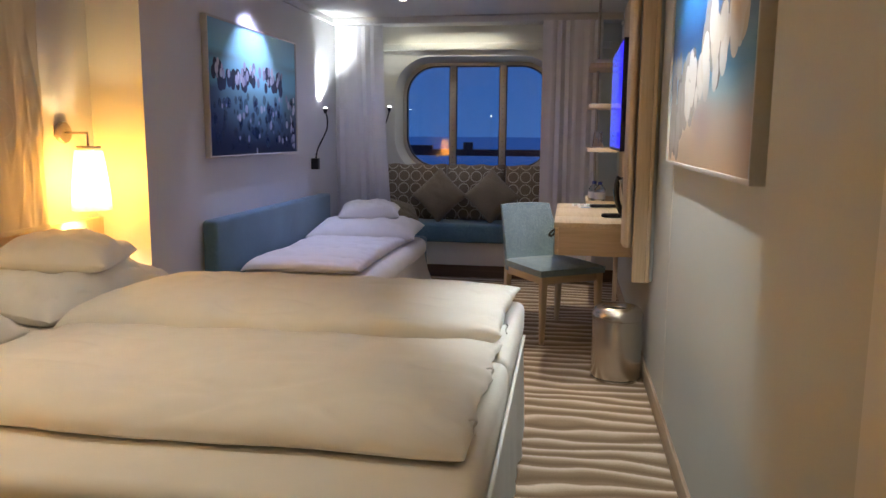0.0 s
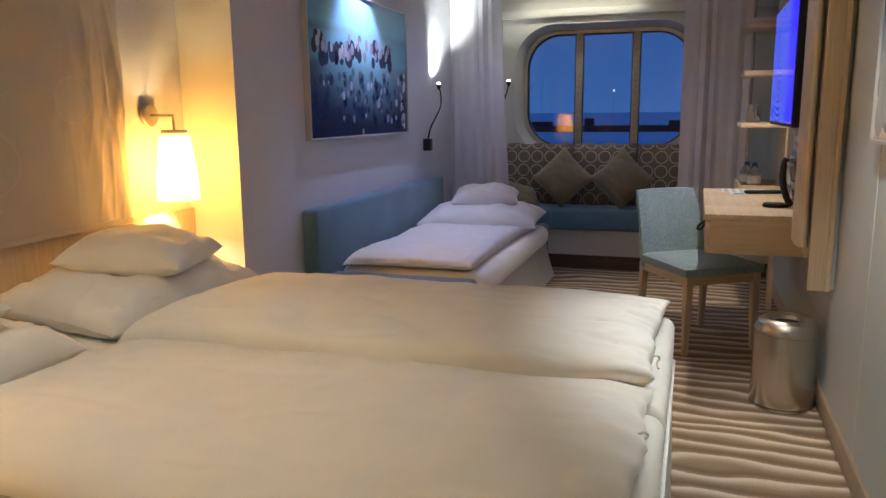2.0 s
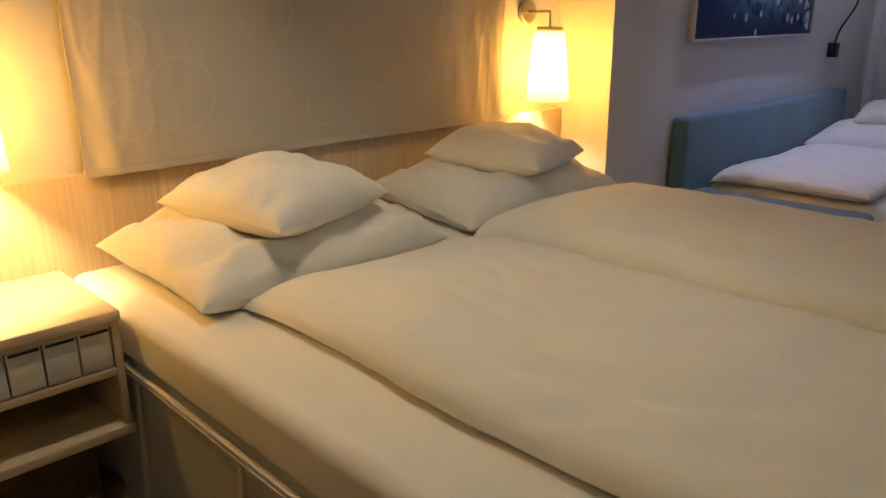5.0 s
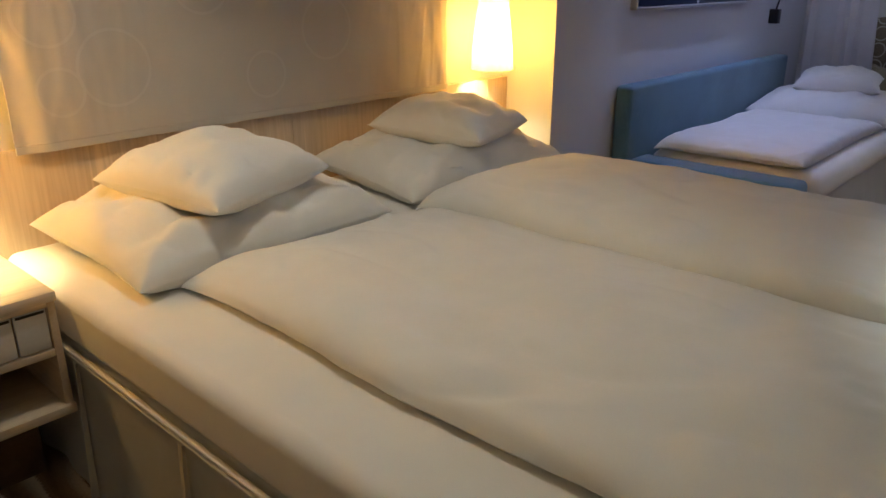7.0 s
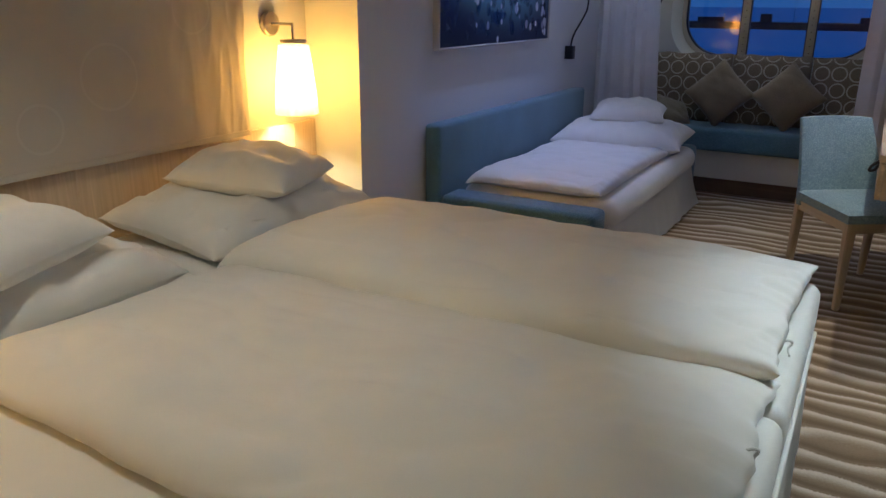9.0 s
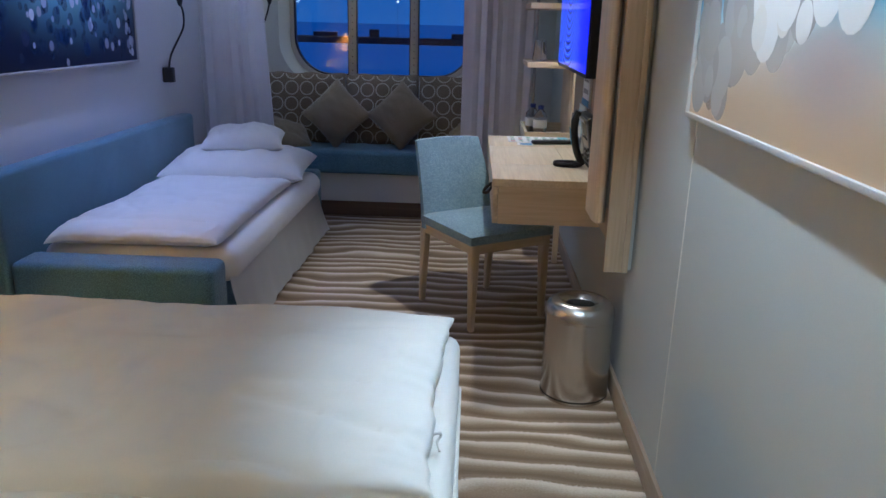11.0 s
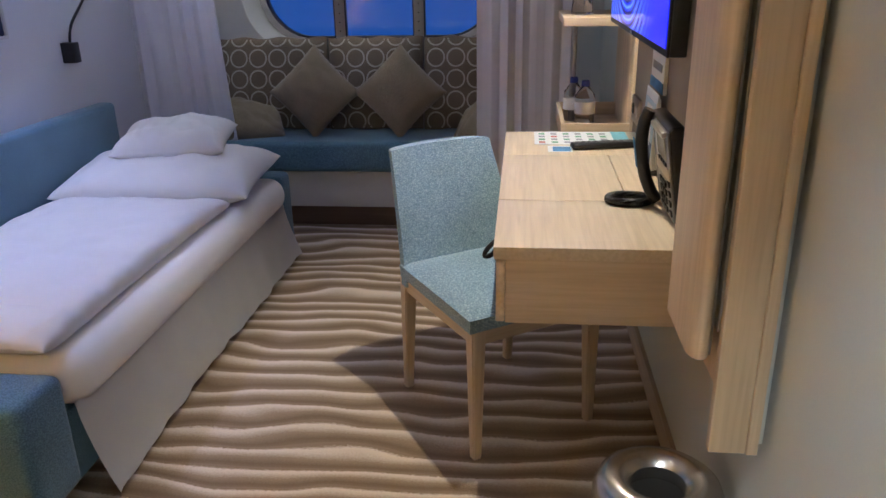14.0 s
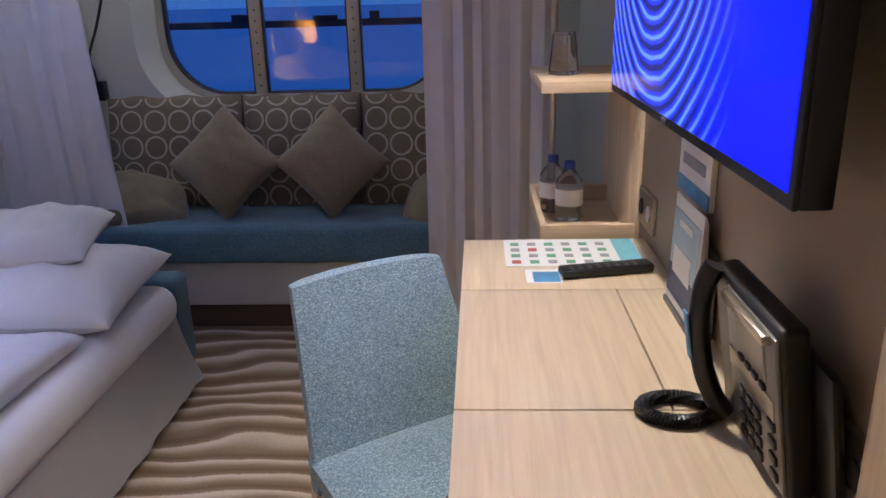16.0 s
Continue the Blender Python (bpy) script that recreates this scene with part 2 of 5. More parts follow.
def mesh_of(name, bm, material, smooth=True):
    me = bpy.data.meshes.new(name)
    bmesh.ops.recalc_face_normals(bm, faces=bm.faces[:])
    for f in bm.faces:
        f.smooth = smooth
    bm.to_mesh(me)
    bm.free()
    me.materials.append(material)
    if smooth:
        me.set_sharp_from_angle(angle=radians(38))
    return me


def part(name, bm, material, parent, label="", local=False, smooth=True):
    """One mesh under a thing; bm is in world metres unless local."""
    if not local:
        bm.transform(HOME[parent].inverted())
    o = new(name, mesh_of(name, bm, material, smooth))
    o.parent = parent
    HOME[o] = HOME[parent]
    return tagged(o, label)


def solo(name, bm, material, base, label, category, group="", kind="", smooth=True):
    """A thing that is a single mesh."""
    m = pose(*base)
    bm.transform(m.inverted())
    o = new(name, mesh_of(name, bm, material, smooth))
    o.matrix_basis = m
    HOME[o] = m
    return tagged(o, label, category, group, kind)


def box(x0, x1, y0, y1, z0, z1, r=0.0, seg=2, bm=None):
    b = bmesh.new()
    bmesh.ops.create_cube(b, size=1, matrix=Matrix.Translation(((x0 + x1) / 2, (y0 + y1) / 2, (z0 + z1) / 2)) @ Matrix.Diagonal((x1 - x0, y1 - y0, z1 - z0, 1)))
    if r:
        bmesh.ops.bevel(b, geom=b.edges[:], offset=r, segments=seg, profile=0.5, affect="EDGES")
    return join(bm, b)


def join(bm, b):
    if bm is None:
        return b
    me = bpy.data.meshes.new("tmp")
    b.to_mesh(me)
    b.free()
    bm.from_mesh(me)
    bpy.data.meshes.remove(me)
    return bm


def lathe(cx, cy, prof, seg=32, bm=None):
    """A turned solid from (radius, z) pairs."""
    b = bmesh.new()
    rings = []
    for r, z in prof:
        rings.append([b.verts.new((cx + r * math.cos(2 * math.pi * k / seg), cy + r * math.sin(2 * math.pi * k / seg), z)) for k in range(seg)])
    for a, c in zip(rings, rings[1:]):
        for k in range(seg):
            b.faces.new((a[k], a[(k + 1) % seg], c[(k + 1) % seg], c[k]))
    for ring in (rings[0], rings[-1]):
        if (ring[0].co - ring[seg // 2].co).length > 1e-4:
            b.faces.new(ring)
    bmesh.ops.remove_doubles(b, verts=b.verts[:], dist=1e-6)
    return join(bm, b)


def tube(points, r, seg=8, bm=None, smooth_steps=6):
    """A round bar along a smooth curve through the points."""
    P = [Vector(p) for p in points]
    C = []
    if len(P) > 2 and smooth_steps > 1:
        for i in range(len(P) - 1):
            p0, p1, p2, p3 = P[max(i - 1, 0)], P[i], P[i + 1], P[min(i + 2, len(P) - 1)]
            for k in range(smooth_steps):
                t = k / smooth_steps
                C.append(0.5 * ((2 * p1) + (p2 - p0) * t + (2 * p0 - 5 * p1 + 4 * p2 - p3) * t * t + (3 * p1 - p0 - 3 * p2 + p3) * t ** 3))
        C.append(P[-1])
    else:
        C = P
    b = bmesh.new()
    rings = []
    up = Vector((0.13, 0.21, 0.97))
    for i, c in enumerate(C):
        d = (C[min(i + 1, len(C) - 1)] - C[max(i - 1, 0)]).normalized()
        a = d.cross(up)
        if a.length < 0.05:
            a = d.cross(Vector((1, 0, 0)))
        a.normalize()
        e = d.cross(a)
        rings.append([b.verts.new(c + r * (a * math.cos(2 * math.pi * k / seg) + e * math.sin(2 * math.pi * k / seg))) for k in range(seg)])
    for p, q in zip(rings, rings[1:]):
        for k in range(seg):
            b.faces.new((p[k], p[(k + 1) % seg], q[(k + 1) % seg], q[k]))
    b.faces.new(rings[0])
    b.faces.new(rings[-1])
    return join(bm, b)


def grid_solid(nu, nv, top, bottom):
    """A closed body between two sheets top(u, v) and bottom(u, v), u and v from -1 to 1."""
    b = bmesh.new()
    A = [[b.verts.new(top(-1 + 2 * i / nu, -1 + 2 * j / nv)) for j in range(nv + 1)] for i in range(nu + 1)]
    B = [[b.verts.new(bottom(-1 + 2 * i / nu, -1 + 2 * j / nv)) for j in range(nv + 1)] for i in range(nu + 1)]
    for i in range(nu):
        for j in range(nv):
            b.faces.new((A[i][j], A[i + 1][j], A[i + 1][j + 1], A[i][j + 1]))
            b.faces.new((B[i][j], B[i][j + 1], B[i + 1][j + 1], B[i + 1][j]))
    for i in range(nu):
        b.faces.new((A[i][0], B[i][0], B[i + 1][0], A[i + 1][0]))
        b.faces.new((A[i][nv], A[i + 1][nv], B[i + 1][nv], B[i][nv]))
    for j in range(nv):
        b.faces.new((A[0][j], A[0][j + 1], B[0][j + 1], B[0][j]))
        b.faces.new((A[nu][j], B[nu][j], B[nu][j + 1], A[nu][j + 1]))
    bmesh.ops.remove_doubles(b, verts=b.verts[:], dist=1e-5)
    return b


def pillow_bm(w, d, h, seed=0, n=40, wrinkle=0.006):
    """A soft pillow with pointed corners, lying on z = 0."""
    off = Vector((seed * 7.3, seed * 3.1, seed))

    def shape(u, v, side):
        pin = 1 - 0.07 * (1 - v * v) * abs(u) ** 3
        pin2 = 1 - 0.07 * (1 - u * u) * abs(v) ** 3
        x, y = w / 2 * u * pin, d / 2 * v * pin2
        full = ((1 - abs(u) ** 3.4) * (1 - abs(v) ** 3.4)) ** 0.5
        wr = noise.noise(Vector((x * 9, y * 9, side)) + off) * wrinkle * 2.2 + noise.noise(Vector((x * 24, y * 14, side * 2)) + off) * wrinkle
        fold = noise.noise(Vector((x * 13 + y * 4, y * 7 - x * 3, side * 3)) + off)
        wr -= wrinkle * 1.6 * max(0.0, 1 - abs(fold) * 3.2) ** 2 * min(1, (abs(u) ** 2 + abs(v) ** 2) * 1.2)
        z = side * full * h * (0.60 if side > 0 else 0.40) + h * 0.40
        return Vector((x, y, z + wr * (0.2 + full) * (1 if side > 0 else 0.2)))

    ease = lambda u: math.sin(u * math.pi / 2) * 0.7 + u * 0.3
    return grid_solid(n, n, lambda u, v: shape(ease(u), ease(v), 1), lambda u, v: shape(ease(u), ease(v), -1))


def pillow(name, w, d, h, m, material, label, category="pillow", group="", seed=0, wrinkle=0.006):
    o = new(name, mesh_of(name, pillow_bm(w, d, h, seed, wrinkle=wrinkle), material))
    o.matrix_basis = m
    return tagged(o, label, category, group)


# ---- structure ----
def slab(name, x0, x1, y0, y1, z0, z1, material, label, category):
    return solo(name, box(x0, x1, y0, y1, z0, z1), material, ((x0 + x1) / 2, (y0 + y1) / 2, z0), label, category, kind="structure", smooth=False)


solo("floor", box(-2.5, 0.75, -1.9, 6.6, -0.12, 0.0), CARPET, (0, 0, -0.12), "beige carpet with wavy sand-ripple stripes", "carpet", kind="structure", smooth=False)
slab("ceiling", -2.5, 0.75, -1.9, 6.6, CEIL, CEIL + 0.1, CEILM, "plain off-white cabin ceiling", "ceiling")
slab("wall_east", 0.45, 0.6, 1.05, 6.6, 0, CEIL, WALL_R, "pale grey-green painted wall panels", "wall")
slab("wall_east_entry", 0.43, 0.6, -1.7, 1.05, 0, CEIL, WALL_R, "pale grey wall by the cabin entrance", "wall")
slab("wall_south", -2.5, 0.75, -1.9, -1.7, 0, CEIL, WALL, "plain pale wall behind the entrance", "wall")
slab("wall_west_niche", -2.4, -2.2, -1.7, 2.76, 0, CEIL, WALL, "plain wall of the bed niche", "wall")
slab("wall_west", -2.4, -1.93, 2.76, 6.6, 0, CEIL, WALL, "pale wall panels beside the single bed", "wall")
slab("trim", 0.418, 0.43, -1.7, 0.45, 0, CEIL, WALL, "pale door surround at the entrance", "trim")
for yy in (2.54,):
    slab("wall_joint", 0.4485, 0.4505, yy - 0.0015, yy + 0.0015, 0.08, CEIL - 0.06, CREAM, "thin pale joint strip between wall panels", "trim")
solo("baseboard", box(0.436, 0.45, 1.05, 5.6, 0, 0.085, 0.003), BASE, (0.44, 3, 0), "low beige baseboard along the wall", "baseboard", kind="structure")
solo("trim", box(-1.93, -1.905, 2.76, 5.95, CEIL - 0.05, CEIL, 0.008), CEILM, (-1.92, 4, CEIL), "cornice strip along the ceiling", "trim", kind="structure")
solo("trim", box(0.425, 0.45, 1.05, 5.95, CEIL - 0.05, CEIL, 0.008), CEILM, (0.44, 4, CEIL), "cornice strip along the ceiling", "trim", kind="structure")
solo("trim", box(-1.93, 0.45, 5.60, 5.66, CEIL - 0.055, CEIL, 0.01), CEILM, (-0.7, 5.63, CEIL), "curtain rail cover along the ceiling", "trim", kind="structure")


def rounded_loop(cx, cz, hw, hh, r, y, seg=10):
    pts = []
    for sx, sz, a0 in ((1, 1, 0), (-1, 1, 90), (-1, -1, 180), (1, -1, 270)):
        for k in range(seg + 1):
            a = radians(a0 + 90 * k / seg)
            pts.append((cx + sx * (hw - r) + r * math.cos(a), y, cz + sz * (hh - r) + r * math.sin(a)))
    return pts


def ring_loft(loops, bm=None):
    b = bmesh.new()
    V = [[b.verts.new(p) for p in lp] for lp in loops]
    n = len(V[0])
    for a, c in zip(V, V[1:]):
        for k in range(n):
            b.faces.new((a[k], a[(k + 1) % n], c[(k + 1) % n], c[k]))
    return join(bm, b)


WX, WZ, WHW, WHH, WR = -0.79, 1.36, 0.66, 0.455, 0.27  # the window's glass


def window_wall():
    """A wall with a rounded opening and a flaring reveal."""
    b = bmesh.new()
    inner = rounded_loop(WX, WZ, WHW + 0.07, WHH + 0.065, WR + 0.05, 6.19)
    n = len(inner)
    X0, X1, Z0, Z1 = -1.95, 0.46, 0.0, CEIL
    outer = []
    for x, y, z in inner:
        dx, dz = x - WX, z - WZ
        s = min(((X1 if dx > 0 else X0) - WX) / dx if abs(dx) > 1e-6 else 1e9, ((Z1 if dz > 0 else Z0) - WZ) / dz if abs(dz) > 1e-6 else 1e9)
        outer.append((WX + dx * s, 6.19, WZ + dz * s))
    vo, vi = [b.verts.new(p) for p in outer], [b.verts.new(p) for p in inner]
    vg = [b.verts.new(p) for p in rounded_loop(WX, WZ, WHW + 0.03, WHH + 0.03, WR + 0.015, 6.38)]
    vb = [b.verts.new(p) for p in rounded_loop(WX, WZ, WHW + 0.03, WHH + 0.03, WR + 0.015, 6.5)]
    ve = [b.verts.new((x, 6.5, z)) for x, y, z in outer]
    for A, B in ((vo, vi), (vi, vg), (vg, vb), (vb, ve), (ve, vo)):
        for k in range(n):
            b.faces.new((A[k], A[(k + 1) % n], B[(k + 1) % n], B[k]))
    for cx, cz in ((X0, Z0), (X0, Z1), (X1, Z0), (X1, Z1)):
        near = sorted(range(n), key=lambda k: (outer[k][0] - cx) ** 2 + (outer[k][2] - cz) ** 2)[:1]
        for k in near:
            vo[k].co.x, vo[k].co.z = cx, cz
            ve[k].co.x, ve[k].co.z = cx, cz
    return b


solo("wall_north", window_wall(), CREAM, (-0.79, 6.19, 0), "cream window wall with a rounded porthole opening", "wall", kind="structure")
solo("trim", box(-1.93, 0.45, 6.15, 6.19, 1.93, 1.99, 0.012), CREAM, (-0.79, 6.17, 1.93), "moulded strip above the window", "trim", kind="structure")

win = thing("window_1", pose(WX, 6.38, WZ), "wide rounded cabin window in three panes, dusk outside", "window", kind="structure")
fr = ring_loft([rounded_loop(WX, WZ, WHW + 0.03, WHH + 0.03, WR + 0.015, 6.40), rounded_loop(WX, WZ, WHW + 0.028, WHH + 0.028, WR + 0.015, 6.36),
                rounded_loop(WX, WZ, WHW, WHH, WR, 6.365), rounded_loop(WX, WZ, WHW, WHH, WR, 6.42)])
frame_ob = part("window_frame", fr, FRAME_METAL, win, "grey metal frame dotted with rivets")
gask = ring_loft([rounded_loop(WX, WZ, WHW + 0.001, WHH + 0.001, WR, 6.372), rounded_loop(WX, WZ, WHW - 0.012, WHH - 0.012, WR - 0.01, 6.378), rounded_loop(WX, WZ, WHW - 0.012, WHH - 0.012, WR - 0.01, 6.41)])
part("gasket", gask, BLACK, win, "black rubber seal")
MULL = (-1.018, -0.562)
for mx in MULL:
    part("mullion", box(mx - 0.028, mx + 0.028, 6.366, 6.41, WZ - WHH, WZ + WHH, 0.004), FRAME_METAL, win)
    part("mullion_gasket", box(mx - 0.036, mx + 0.036, 6.375, 6.405, WZ - WHH + 0.004, WZ + WHH - 0.004), BLACK, win)
rivet_mesh = None
for mx in MULL:
    for k in range(18):
        zz = WZ - WHH + 0.04 + k * (2 * WHH - 0.08) / 17
        b = bmesh.new()
        bmesh.ops.create_uvsphere(b, u_segments=6, v_segments=4, radius=0.0045, matrix=Matrix.Translation((mx, 6.366, zz)))
        rivet_mesh = join(rivet_mesh, b)
part("rivets", rivet_mesh, BLACK, win, "rows of small rivets")
edges = [WX - WHW, MULL[0], MULL[1], WX + WHW]
for k in range(3):
    b = box(edges[k] + 0.005, edges[k + 1] - 0.005, 6.388, 6.394, WZ - WHH + 0.003, WZ + WHH - 0.003)
    p = part("pane", b, PANE, win, smooth=False)
    p.visible_shadow = False

# the sea outside; its own glow stands in for reflected dusk sky
WATER = glow("self_lit_dusk_sea", (0.016, 0.06, 0.22), 0.8)
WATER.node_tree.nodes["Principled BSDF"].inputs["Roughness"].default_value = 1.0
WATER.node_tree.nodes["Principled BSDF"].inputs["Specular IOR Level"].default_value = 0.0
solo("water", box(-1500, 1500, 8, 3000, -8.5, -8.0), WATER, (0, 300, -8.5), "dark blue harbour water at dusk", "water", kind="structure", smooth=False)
STONE = mat("dark_breakwater", (0.02, 0.025, 0.035), 0.9, scale=0.1, fine=1)
solo("breakwater", box(-400, 400, 330, 336, -8.2, -5.2, 0.5), STONE, (0, 333, -8), "long dark breakwater across the harbour", "breakwater", smooth=False)
for k in range(9):
    x = -140 + k * 31 + (k * 37 % 11)
    h = 1.5 + (k * 53 % 7) * 0.5
    solo("harbour_shed", box(x, x + 4 + k % 3 * 3, 331.5, 334.5, -5.3, -4.9 + h * 0.7, 0.1), STONE, (x, 333, -5.2), "low dark shed on the far breakwater", "shed", "harbour sheds", smooth=False)
FARLAMP = glow("far_lamp", (1, 0.9, 0.8), 2)
for x in (-78, -34, 5):
    hl = thing("harbour_light", pose(x, 333, -5.2), "small lit mast on the far breakwater", "light mast", "harbour lights")
    part("mast", lathe(x, 333, [(0.08, -5.2), (0.06, 9.0), (0.0, 9.0)], 6), STONE, hl)
    part("lantern", lathe(x, 333, [(0.0, 9.0), (0.35, 9.1), (0.35, 9.6), (0.0, 9.7)], 8), FARLAMP, hl)


# ---- curtains ----
def curtain_bm(x0, x1, y, z0, z1, folds, depth, flare=0.0, seed=0, axis="x"):
    nx, nz = folds * 12, 24

    def sheet(u, v, o):
        s = (u + 1) / 2
        t = (v + 1) / 2
        ph = s * folds * 2 * math.pi + 0.8 * math.sin(s * 5 + seed) + 0.3 * math.sin(t * 3 + s * 9)
        dy = depth * (0.55 + 0.45 * math.sin(seed + s * 11)) * math.sin(ph) * (0.75 + 0.35 * (1 - t))
        x = x0 + (x1 - x0) * s + flare * (1 - t) ** 1.5 * s + 0.004 * math.sin(ph * 2)
        if axis == "x":
            return Vector((x, y + dy + o, z0 + (z1 - z0) * t))
        return Vector((y - dy - o, x, z0 + (z1 - z0) * t))

    return grid_solid(nx, nz, lambda u, v: sheet(u, v, 0.0015), lambda u, v: sheet(u, v, -0.0015))


solo("curtain", curtain_bm(-1.92, -1.50, 5.68, 0.02, 2.085, 6, 0.018, 0.10, 1), CURTAIN, (-1.7, 5.68, 0), "white floor-length curtain gathered beside the window", "curtain", "window curtains")
solo("curtain", curtain_bm(-0.185, 0.27, 5.58, 0.02, 2.085, 6, 0.017, 0.0, 4), CURTAIN, (0.04, 5.58, 0), "white floor-length curtain gathered beside the window", "curtain", "window curtains")

# ---- window bench ----
bench = thing("window_bench", pose(-0.8, 5.9, 0), "built-in window bench with blue seat pad", "bench")
part("plinth", box(-1.93, 0.45, 5.70, 6.18, 0, 0.105, 0.003), DARKWOOD, bench, "dark wooden plinth")
part("front_panel", box(-1.93, 0.45, 5.685, 6.18, 0.105, 0.30, 0.004), CREAM, bench, "cream front panel")
part("seat_pad", box(-1.90, 0.42, 5.64, 6.17, 0.30, 0.46, 0.03, 4), BLUE, bench, "teal blue seat pad")


def back_cushion(x0, x1):
    m = pose((x0 + x1) / 2, 6.0, 0.455, -10, 0, 0)
    t = thing("back_cushion", m, "brown back cushion printed with pale rings", "cushion", "bench back cushions")
    W, Hh = x1 - x0 - 0.004, 0.485
    off = Vector((x0 * 5, 1, 2))

    def bulge(x, z):
        u, v = 2 * x / W, 2 * z / Hh - 1
        return 0.03 + 0.05 * max(0, (1 - abs(u) ** 4) * (1 - abs(v) ** 4)) ** 0.5 + 0.006 * noise.noise(Vector((x * 7, z * 7, 0)) + off)

    b = grid_solid(24, 20, lambda u, v: Vector((u * W / 2, -bulge(u * W / 2, (v + 1) * Hh / 2), (v + 1) * Hh / 2 + 0.006 * math.sin(u * 9))),
                   lambda u, v: Vector((u * W / 2, 0.04, (v + 1) * Hh / 2 + 0.006 * math.sin(u * 9))))
    part("cover", b, TAN_BACK, t, local=True)
    # printed rings, each a raised line following the bulge
    b = bmesh.new()
    step, R = 0.107, 0.046
    k0 = math.floor(x0 / step)
    for i in range(k0, k0 + int(W / step) + 3):
        for j in range(5):
            cx, cz = i * step + (0.0) - (x0 + x1) / 2, 0.045 + j * 0.110
            inner, outer = [], []
            for k in range(28):
                a = 2 * math.pi * k / 28
                for rr, lst in ((R - 0.0045, inner), (R + 0.0045, outer)):
                    px, pz = cx + rr * math.cos(a), cz + rr * math.sin(a)
                    lst.append((px, pz))
            vi = [b.verts.new((px, -bulge(max(-W / 2, min(W / 2, px)), max(0, min(Hh, pz))) - 0.0025, pz)) for px, pz in inner]
            vo = [b.verts.new((px, -bulge(max(-W / 2, min(W / 2, px)), max(0, min(Hh, pz))) - 0.0025, pz)) for px, pz in outer]
            for k in range(28):
                q = (k + 1) % 28
                if all(abs(p[0]) < W / 2 - 0.006 and 0.004 < p[1] < Hh - 0.008 for p in (inner[k], inner[q], outer[k], outer[q])):
                    b.faces.new((vi[k], vi[q], vo[q], vo[k]))
    for v in [v for v in b.verts if not v.link_faces]:
        b.verts.remove(v)
    part("ring_print", b, RING, t, "pale printed rings", local=True)


for x0, x1 in ((-1.62, -1.02), (-1.015, -0.50), (-0.495, 0.12)):
    back_cushion(x0, x1)


def throw(x, z, size, turn, lean, seed, y=5.93):
    m = pose(x, y, z, 90 - lean, 0, 0) @ pose(0, 0, 0, 0, 0, turn)
    pillow("throw_cushion", size, size, 0.15, m, TAN, "plain olive-tan throw cushion on the window bench", "cushion", "throw cushions", seed, 0.004)


throw(-1.05, 0.665, 0.35, 45, 14, 1, 5.90)
throw(-0.60, 0.665, 0.35, 45, 14, 2, 5.90)
pillow("throw_cushion", 0.36, 0.36, 0.13, pose(-1.44, 5.88, 0.475, 22, 8, 25), TAN, "olive-tan throw cushion slumped at the bench end", "cushion", "throw cushions", 3)
pillow("throw_cushion", 0.36, 0.36, 0.13, pose(-0.11, 5.84, 0.50, 34, -14, -35), TAN, "olive-tan throw cushion slumped at the bench end", "cushion", "throw cushions", 4)


